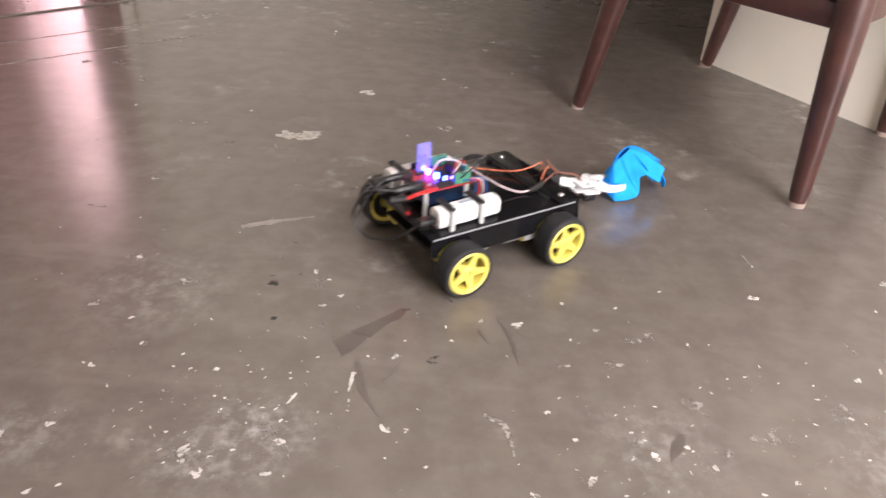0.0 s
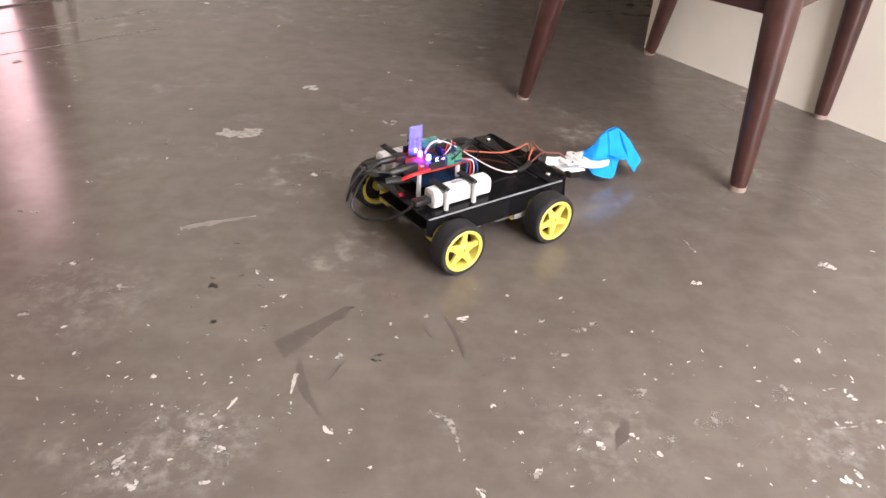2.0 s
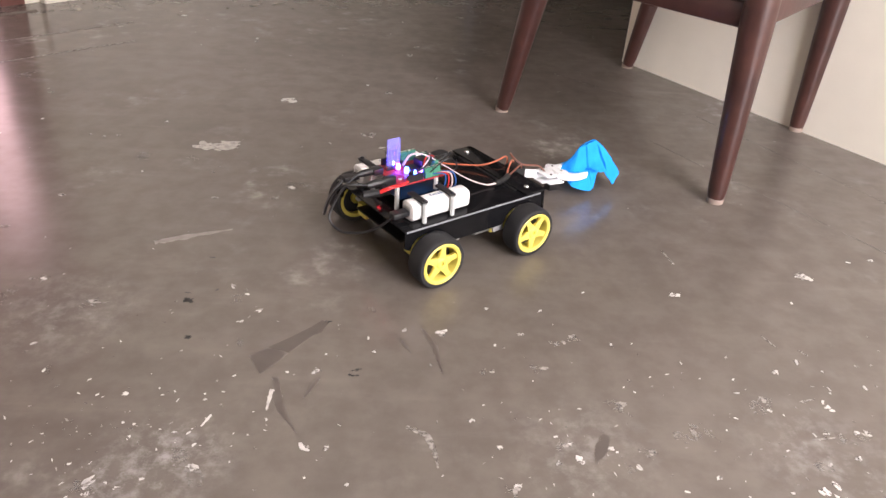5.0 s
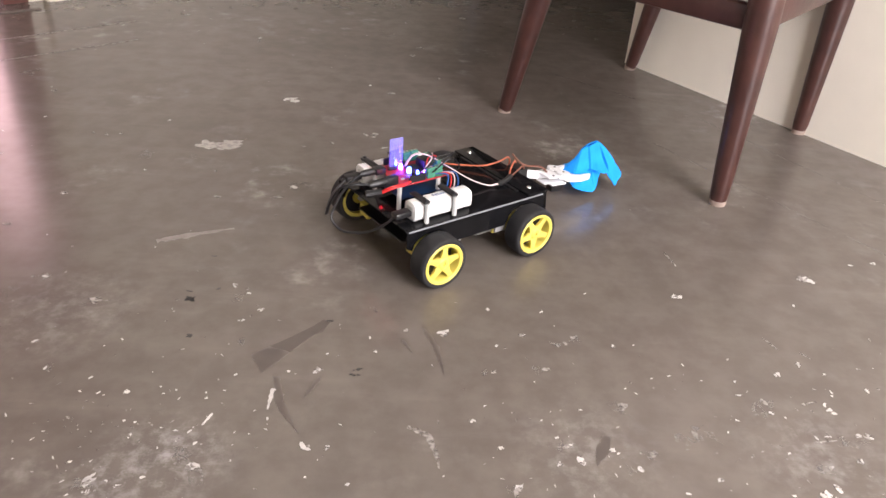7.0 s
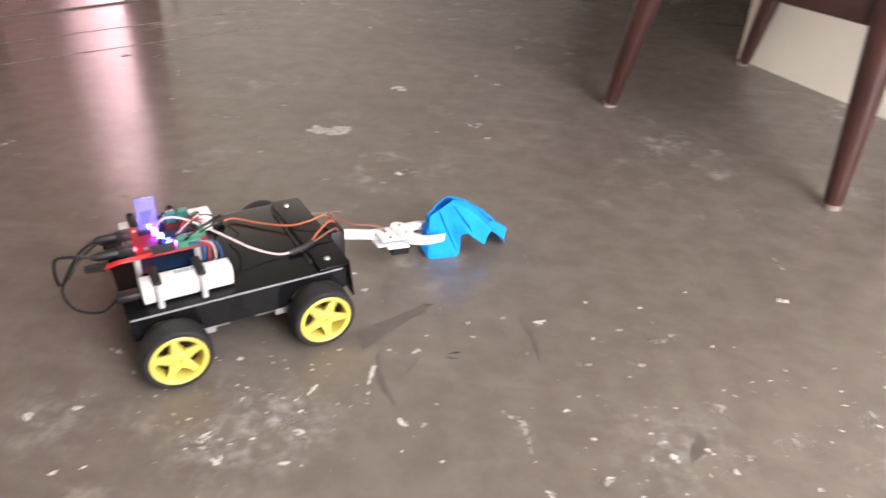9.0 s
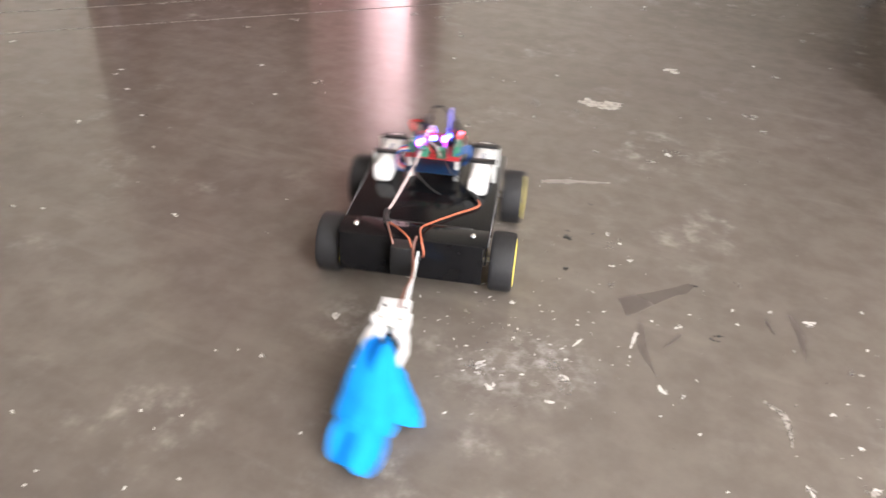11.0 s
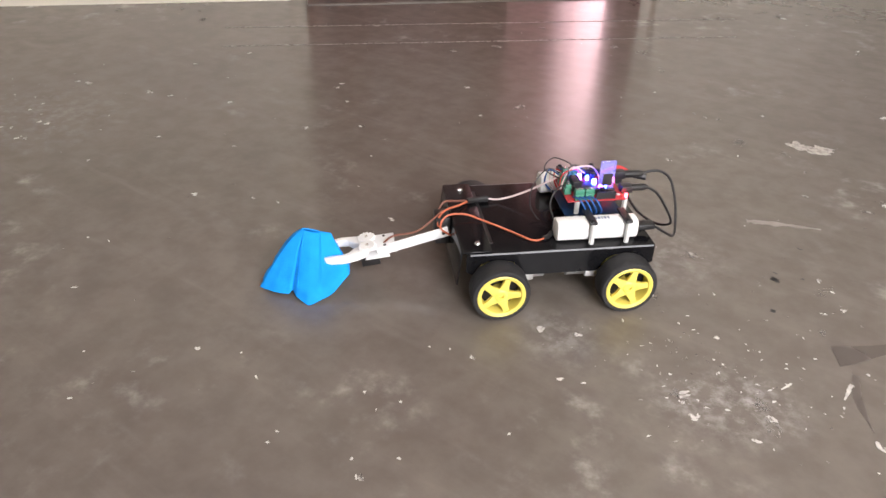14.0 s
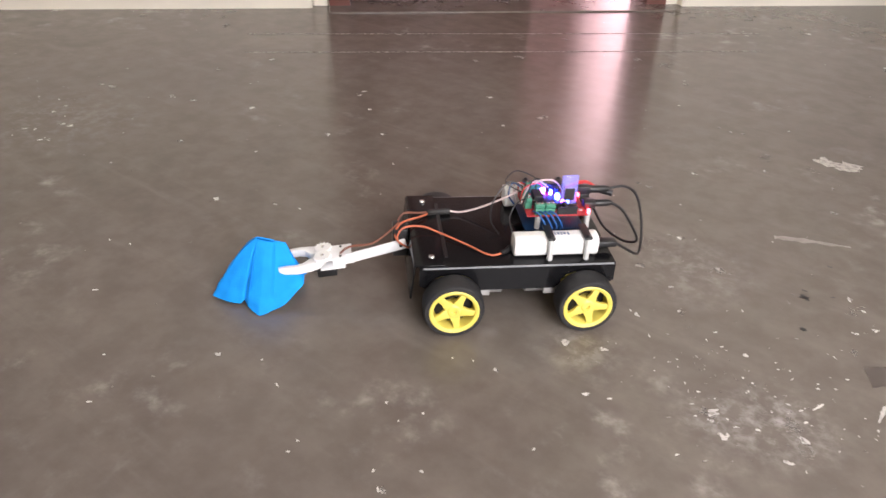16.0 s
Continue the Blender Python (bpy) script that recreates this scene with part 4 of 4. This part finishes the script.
# ---------------------------------------------------------------- marks on the floor
def blot(bm, x, y, r, rng, stretch=1.0, turn=0.0, high=0.0004, n=8):
    """An irregular flat fleck."""
    pts = []
    for k in range(n):
        a = 2 * math.pi * k / n
        q = r * rng.uniform(0.35, 1.35)
        u, v = q * math.cos(a) * stretch, q * math.sin(a) / stretch ** 0.5
        pts.append((x + u * math.cos(turn) - v * math.sin(turn), y + u * math.sin(turn) + v * math.cos(turn)))
    low = [bm.verts.new((*p, -0.0002)) for p in pts]
    top = [bm.verts.new((*p, high)) for p in pts]
    bm.faces.new(top)
    for k in range(n):
        bm.faces.new((low[k], low[(k + 1) % n], top[(k + 1) % n], top[k]))


DULL = [(0.308, 0.486), (0.249, 0.522), (0.223, 0.63), (0.21, 0.62), (0.128, 0.571), (0.182, 0.577), (-0.13, 0.61), (-0.298, 0.672), (-0.38, 0.621), (0.263, 0.463), (0.395, 0.533)]


def flecks():
    rng = random.Random(5)
    bm, dim = bmesh.new(), bmesh.new()
    for group in (FLECKS_A, FLECKS_B, FLECKS_C, FLECKS_D, FLECKS_E, FLECKS_F):
        for x, y, mm in group:
            r = mm * 0.001 * FLECK_SIZE
            turn = rng.uniform(0, 3.14)
            far = y > 0.8
            dull = any(abs(x - u) + abs(y - v) < 0.006 for u, v in DULL)
            target = dim if dull or far and (mm > 4.4 or rng.random() < FLECK_DIM) else bm
            if mm > 1.9:
                for k in range(6 if far else 8):
                    blot(target if rng.random() < 0.6 else dim, x + rng.gauss(0, r * 0.50), y + rng.gauss(0, r * 0.42), r * rng.uniform(0.2, 0.66), rng, rng.uniform(1, 1.8), turn + rng.uniform(-0.6, 0.6), 0.0004 + 0.00003 * k, 7)
            else:
                blot(target, x, y, r * 0.9, rng, rng.uniform(1, 1.9), turn, 0.0005, 7)
    # fine spatter round the splashes, and a thin scatter over the whole floor
    for cx, cy, spread, count in ((-0.19, 0.47, 0.075, 110), (0.22, 0.47, 0.10, 55), (0.42, 0.47, 0.07, 45), (0.1, 0.55, 0.16, 30), (-0.3, 0.65, 0.12, 34), (-1.36, 0.42, 0.12, 30)):
        for k in range(count):
            blot(bm if rng.random() < 0.35 else dim, cx + rng.gauss(0, spread), cy + rng.gauss(0, spread * 0.8), rng.uniform(0.0004, 0.0014), rng, rng.uniform(1, 2.4), rng.uniform(0, 3.1), 0.0003, 6)
    for x, y in ((0.28, 0.418), (0.457, 0.526), (0.41, 0.414), (-0.138, 0.696), (0.456, 0.533), (0.459, 0.521)):
        blot(bm, x, y, 0.0022, rng, 1.5, rng.uniform(0, 3.1), 0.0004, 7)
    for k in range(300):
        blot(bm if rng.random() < 0.07 else dim, rng.uniform(-2.0, 1.0), rng.uniform(-0.1, 2.2), rng.uniform(0.0005, 0.0016), rng, rng.uniform(1, 2.6), rng.uniform(0, 3.1), 0.0003, 6)
    tagged(mesh_object("paint_flecks", bm, M_PAINT, False), "white paint flecks dried on the cement floor", "paint flecks", kind="stuff")
    tagged(mesh_object("rubbed_flecks", dim, M_PAINT_DIM, False), "half-rubbed pale paint spots on the cement floor", "paint flecks", kind="stuff")


def streak(name, points, wide, mat, label, high=0.0004, seed=1, end=0.3, kind="stuff"):
    """A ragged stroke along a few points."""
    rng = random.Random(seed)
    pts = [Vector((*p, 0)) for p in points]
    fine = []
    for p, q in zip(pts, pts[1:]):
        fine += [p.lerp(q, k / 8) for k in range(8)]
    fine.append(pts[-1])
    bm = bmesh.new()
    left, right = [], []
    for i, p in enumerate(fine):
        u = (fine[min(i + 1, len(fine) - 1)] - fine[max(0, i - 1)]).normalized()
        s = Vector((-u.y, u.x, 0))
        f = i / (len(fine) - 1)
        w = wide * (end + (1 - end) * math.sin(math.pi * min(1, f + 0.12)) ** 0.6) * rng.uniform(0.6, 1.15) / 2
        left.append(bm.verts.new(p + s * w + Vector((0, 0, high))))
        right.append(bm.verts.new(p - s * w * rng.uniform(0.6, 1.2) + Vector((0, 0, high))))
    for i in range(len(fine) - 1):
        bm.faces.new((left[i], right[i], right[i + 1], left[i + 1]))
    bmesh.ops.recalc_face_normals(bm, faces=bm.faces)
    edge = bmesh.ops.extrude_face_region(bm, geom=list(bm.faces))["geom"]
    for v in edge:
        if isinstance(v, bmesh.types.BMVert):
            v.co.z -= high + 0.0002
    bmesh.ops.recalc_face_normals(bm, faces=bm.faces)
    return tagged(mesh_object(name, bm, mat, False), label, "floor mark", kind=kind)


def blotch(name, x, y, rx, ry, turn, mat, label, seed, pieces=9):
    """A broken patch of dried paint."""
    rng = random.Random(seed)
    bm = bmesh.new()
    for k in range(pieces):
        u, v = rng.uniform(-1, 1) * rx, rng.uniform(-0.8, 0.8) * ry
        c, s = math.cos(radians(turn)), math.sin(radians(turn))
        blot(bm, x + u * c - v * s, y + u * s + v * c, ry * rng.uniform(0.35, 0.8), rng, rng.uniform(1.0, 1.9), radians(turn) + rng.uniform(-0.5, 0.5), 0.0003 + 0.00004 * k, 9)
    return tagged(mesh_object(name, bm, mat, False), label, "floor mark", kind="stuff")


FLECK_SIZE, FLECK_DIM = 1.35, 0.5
flecks()
for k, (x, y, rx, ry) in enumerate(((-0.136, 0.441, 0.005, 0.003), (-0.142, 0.404, 0.004, 0.003), (-0.218, 0.422, 0.004, 0.0035), (-0.198, 0.400, 0.005, 0.003))):
    blotch("paint_splash", x, y, rx, ry, 25 * k, M_PAINT, "thick white paint splash dried on the cement floor", 60 + k, 6)
blotch("paint_patch", -0.258, 1.109, 0.026, 0.015, -4, M_PAINT_MID, "ragged off-white paint patch on the cement floor", 3, 16)
blotch("paint_patch", -0.168, 1.328, 0.009, 0.011, 20, M_PAINT, "small white paint patch on the cement floor", 4, 7)
for k, (x, y, r, long) in enumerate(FILMS):
    blotch("paint_film", x, y, r * long, r, 35 * k, M_FILM, "thin pale paint film rubbed into the cement floor", 80 + k, 5)
streak("paint_smear", [(-0.27, 0.803), (-0.235, 0.82), (-0.183, 0.842)], 0.012, M_SMUDGE, "long pale paint smear rubbed into the floor", seed=2)
wedge = [(-0.117, 0.588), (-0.082, 0.617), (-0.060, 0.638), (-0.050, 0.650), (-0.043, 0.646), (-0.049, 0.629), (-0.058, 0.622), (-0.072, 0.603), (-0.090, 0.575), (-0.102, 0.560), (-0.108, 0.572)]
tagged(mesh_object("scuff_mark", prism(wedge, -0.0002, 0.0003), M_STAIN, False), "dark wedge-shaped scuff on the cement floor", "floor mark", kind="stuff")
streak("scuff_mark", [(0.058, 0.640), (0.071, 0.608), (0.077, 0.567)], 0.007, M_SMEAR, "dark curved scuff on the cement floor", 0.0003, 4, 0.2)
streak("scuff_mark", [(0.036, 0.618), (0.046, 0.597)], 0.004, M_STAIN, "short dark scratch on the cement floor", 0.0003, 5, 0.2)
streak("scuff_mark", [(-0.086, 0.556), (-0.079, 0.52), (-0.057, 0.481)], 0.010, M_SMEAR, "faint dark curved scuff on the cement floor", 0.0003, 6, 0.2)
streak("scuff_mark", [(-0.045, 0.556), (-0.056, 0.527)], 0.007, M_SMEAR, "faint dark scuff on the cement floor", 0.0003, 7, 0.2)
streak("scuff_mark", [(0.224, 0.484), (0.207, 0.448)], 0.014, M_SMEAR, "faint dark scuff on the cement floor", 0.0003, 8, 0.2)
streak("paint_scratch", [(0.041, 0.491), (0.060, 0.480), (0.066, 0.458), (0.068, 0.442)], 0.007, M_PAINT_DIM, "white curved paint scratch on the cement floor", 0.0004, 9, 0.3)
for k, (p, q, w) in enumerate((((-0.087, 0.538), (-0.088, 0.510), 0.004), ((-0.136, 0.503), (-0.142, 0.488), 0.003), ((0.437, 0.64), (0.446, 0.619), 0.002), ((0.469, 0.615), (0.476, 0.604), 0.003), ((0.378, 0.821), (0.384, 0.787), 0.003), ((0.432, 0.532), (0.449, 0.537), 0.003), ((0.42, 0.481), (0.444, 0.484), 0.002))):
    streak("paint_scratch", [p, q], w, M_PAINT if k < 2 else M_PAINT_DIM, "thin white paint scratch on the cement floor", 0.0004, 20 + k, 0.5)
for k, (x, y, rx, ry) in enumerate(((-0.2, 0.681, 0.004, 0.006), (-0.183, 0.617, 0.0025, 0.0035), (-0.01, 0.569, 0.0045, 0.0025), (-0.011, 0.561, 0.004, 0.002), (-0.045, 0.647, 0.006, 0.0025), (-0.194, 0.773, 0.004, 0.002), (-0.206, 0.696, 0.004, 0.0015), (-0.174, 0.703, 0.002, 0.002))):
    blotch("dark_drip", x, y, rx, ry, 8, M_SCORCH, "small black drip on the cement floor", 40 + k, 4)

# ---------------------------------------------------------------- cloth held in the gripper
# where the hem of the cloth falls, one half on each side of the grip
HEM = {
    1: [(0.072, -0.003, -0.034), (0.078, 0.020, -0.036), (0.062, 0.030, -0.037), (0.045, 0.037, -0.037), (0.040, 0.034, -0.033), (0.036, 0.043, -0.036), (0.022, 0.058, -0.038), (-0.004, 0.046, -0.028), (-0.026, 0.026, -0.014), (-0.022, -0.003, -0.010)],
    -1: [(-0.026, 0.003, -0.016), (-0.026, -0.014, -0.026), (0.004, -0.024, -0.038), (0.0135, -0.022, -0.037), (0.020, -0.019, -0.014), (0.029, -0.025, -0.014), (0.042, -0.034, -0.038), (0.057, -0.030, -0.022), (0.072, 0.003, -0.034)],
}
CREST = Vector((0.019, 0.0, 0.027))


def cloth_mesh(side):
    """One half of a square of felt pinched at the fingertips and hanging in flat folds; x forward, origin at the grip."""
    hem = [Vector(p) for p in HEM[side]]
    rim = []
    for p, q in zip(hem, hem[1:]):
        rim += [p.lerp(q, k / 9) for k in range(9)]
    rim.append(hem[-1])
    for _ in range(2):
        rim = [rim[0]] + [a * 0.25 + b * 0.5 + c * 0.25 for a, b, c in zip(rim, rim[1:], rim[2:])] + [rim[-1]]
    bm = bmesh.new()
    rings, grid = 20, []
    for i in range(rings + 1):
        f = 0.03 + 0.97 * i / rings
        row = []
        for p in rim:
            # a blunt crest, pinched in at the height of the fingers
            spread = f ** 0.75 if p.x > 0.01 else f ** 1.25
            pinch = 1 - 0.30 * math.sin(math.pi * min(1, f * 1.15)) * (p.x < 0.035)
            top = max(-0.006, min(CREST.x + 0.003, p.x * 0.6))
            co = Vector((top + (p.x - top) * spread, p.y * spread * pinch, CREST.z - 0.25 * (CREST.x - top) + (p.z - CREST.z) * f ** 1.12))
            crumple = 0.0022 * f * noise.noise(co * 55) + 0.0009 * f * noise.noise(co * 140)
            out = Vector((p.x - CREST.x, p.y, 0)).normalized()
            row.append(bm.verts.new(co + out * crumple + Vector((0, 0, 0.4 * crumple))))
        grid.append(row)
    for p, q in zip(grid, grid[1:]):
        for k in range(len(rim) - 1):
            bm.faces.new((p[k], p[k + 1], q[k + 1], q[k]))
    bmesh.ops.recalc_face_normals(bm, faces=bm.faces)
    bmesh.ops.solidify(bm, geom=list(bm.faces), thickness=0.0014)
    return bm


def flap_mesh():
    """The loose end of the cloth, folded back under it at rest; x runs out from its hinge."""
    bm = bmesh.new()
    n, m = 22, 18
    grid = []
    for i in range(n + 1):
        f = i / n
        row = []
        for k in range(m + 1):
            g = 2 * k / m - 1
            wide = 0.017 + 0.014 * f - 0.010 * f ** 3
            length = FLAP_LONG * (1 - 0.22 * g * g + 0.06 * math.sin(3 * g))
            sag = -0.010 * f * f + 0.0035 * math.sin(5.2 * g + 2 * f) * (0.4 + f) - 0.006 * g * g
            row.append(bm.verts.new((length * f, wide * g, sag)))
        grid.append(row)
    for p, q in zip(grid, grid[1:]):
        for k in range(m):
            bm.faces.new((p[k], p[k + 1], q[k + 1], q[k]))
    bmesh.ops.recalc_face_normals(bm, faces=bm.faces)
    bmesh.ops.solidify(bm, geom=list(bm.faces), thickness=0.0014)
    return bm


FLAP_LONG = 0.054
cloth = empty("cloth")
tagged(cloth, "bright blue felt cloth pinched in the white gripper", "cloth")
folds = [part("draped_fold", cloth_mesh(side), M_CLOTH, cloth) for side in (1, -1)]
flap = part("loose_end", flap_mesh(), M_CLOTH, cloth)


# ---------------------------------------------------------------- what moves
# seconds, x, y, heading of the robot car
ROUTE = [
    (0, 0.0218, 0.8073, 34.7),
    (0.3, 0.0795, 0.8462, 33.9),
    (0.5, 0.0820, 0.8480, 33.8),
    (7.5, 0.0820, 0.8480, 33.8),
    (7.55, 0.0820, 0.8480, 33.8),
    (8, -0.0121, 0.7836, 33.3),
    (8.2, -0.0563, 0.7491, 34.6),
    (9.55, -0.3520, 0.5520, 34.0),
    (9.85, -0.3660, 0.5450, 31.0),
    (10.3, -0.3679, 0.5510, -13.0),
    (10.5, -0.3662, 0.5614, -29.0),
    (11, -0.3510, 0.5990, -75.8),
    (11.3, -0.3320, 0.6090, -109.5),
    (11.5, -0.3210, 0.6070, -126.7),
    (12, -0.3178, 0.6033, -151.8),
    (12.25, -0.3850, 0.5660, -151.6),
    (12.5, -0.4317, 0.5398, -151.4),
    (13, -0.4435, 0.5352, -151.9),
    (13.5, -0.4457, 0.5378, -148.9),
    (14, -0.4432, 0.5392, -136.5),
    (14.5, -0.4437, 0.5391, -136.5),
    (15, -0.4441, 0.5388, -136.6),
    (15.3, -0.4975, 0.4940, -136.2),
    (15.5, -0.5009, 0.4914, -136.1),
    (16, -0.4975, 0.4859, -136.9),
]
# seconds, outward swing of the held cloth and of its loose end, and closing of its two folds in degrees, and its lift
SWING = [(0, -26, 34, 4, 0.010), (0.3, 2, 110, 2, 0.010), (0.7, 0, 172, 0, 0.010), (7.5, 0, 172, 0, 0.010), (7.8, -8, 70, 6, 0.008), (8.2, -24, 24, 10, 0.002), (9.4, -16, 22, 10, 0), (9.8, -16, 15, 14, 0), (10.3, -14, 10, 30, 0), (11.0, -14, 10, 14, 0), (11.3, -10, 14, 10, 0), (11.5, -3, 26, 4, 0), (11.9, -4, 110, 2, 0), (12.3, 0, 170, 0, 0), (12.8, 0, 172, 0, 0), (16, 0, 172, 0, 0)]
# seconds, dip of the arm in degrees
DIPS = [(0, 18.0), (0.4, 15.0), (7.5, 15.0), (8.2, 15.5), (11.0, 14.0), (11.4, 17.0), (11.6, 17.0), (12.2, 15.5), (16, 15.5)]


def glide(rows, t, k):
    """Smooth value of column k at t, never past its neighbours."""
    n = len(rows)
    i = max(0, min(n - 2, next((j for j in range(n - 1) if rows[j + 1][0] >= t), n - 2)))

    def slope(j):
        return (rows[j + 1][k] - rows[j][k]) / (rows[j + 1][0] - rows[j][0])

    def tangent(j):
        if j <= 0 or j >= n - 1:
            return slope(0) if j <= 0 else slope(n - 2)
        a, b = slope(j - 1), slope(j)
        return 0.0 if a * b <= 0 else 2 * a * b / (a + b)

    h = rows[i + 1][0] - rows[i][0]
    f = (t - rows[i][0]) / h
    p, q, a, b = rows[i][k], rows[i + 1][k], tangent(i) * h, tangent(i + 1) * h
    return p * (1 + 2 * f) * (1 - f) ** 2 + a * f * (1 - f) ** 2 + q * f * f * (3 - 2 * f) + b * f * f * (f - 1)


def robot_pose(t):
    return pose(glide(ROUTE, t, 1), glide(ROUTE, t, 2), 0, 0, 0, glide(ROUTE, t, 3))


def arm_pose(t):
    return pose(0.1215, 0, ARM_HIGH, 0, glide(DIPS, t, 1), 0)


def motions():
    times = [k / 10 for k in range(161)]
    walk(robot, [(t, robot_pose(t)) for t in times])
    walk(arm, [(t, arm_pose(t)) for t in times])
    walk(cloth, [(t, robot_pose(t) @ arm_pose(t) @ KINK @ pose(0.137, 0, 0.009 + glide(SWING, t, 4), 0, glide(SWING, t, 1) - glide(DIPS, t, 1) + 8.5, 0)) for t in times])
    for fold, s in zip(folds, (1, -1)):
        walk(fold, [(t, pose(0, 0, 0, -s * glide(SWING, t, 3), 0, 0)) for t in times])
    walk(flap, [(t, pose(0.052, 0, -0.020, 0, glide(SWING, t, 2) - glide(SWING, t, 1), 0)) for t in times])
    for wheel, x, y, flip, side in wheels:
        spin, rows, last = 17.0 * x / AXLE + 31 * side, [], None
        for k in range(321):
            t = k / 20
            here = robot_pose(t) @ Vector((x, y, 0))
            if last is not None:
                h = radians(glide(ROUTE, t, 3))
                step = (here - last).dot(Vector((math.cos(h), math.sin(h), 0)))
                spin += math.degrees(step / WHEEL_R)
            last = here
            rows.append((t, Matrix.Translation((x, y, WHEEL_R)) @ Matrix.Rotation(radians(spin), 4, "Y") @ Matrix.Rotation(radians(flip), 4, "Z")))
        walk(wheel, rows)


motions()
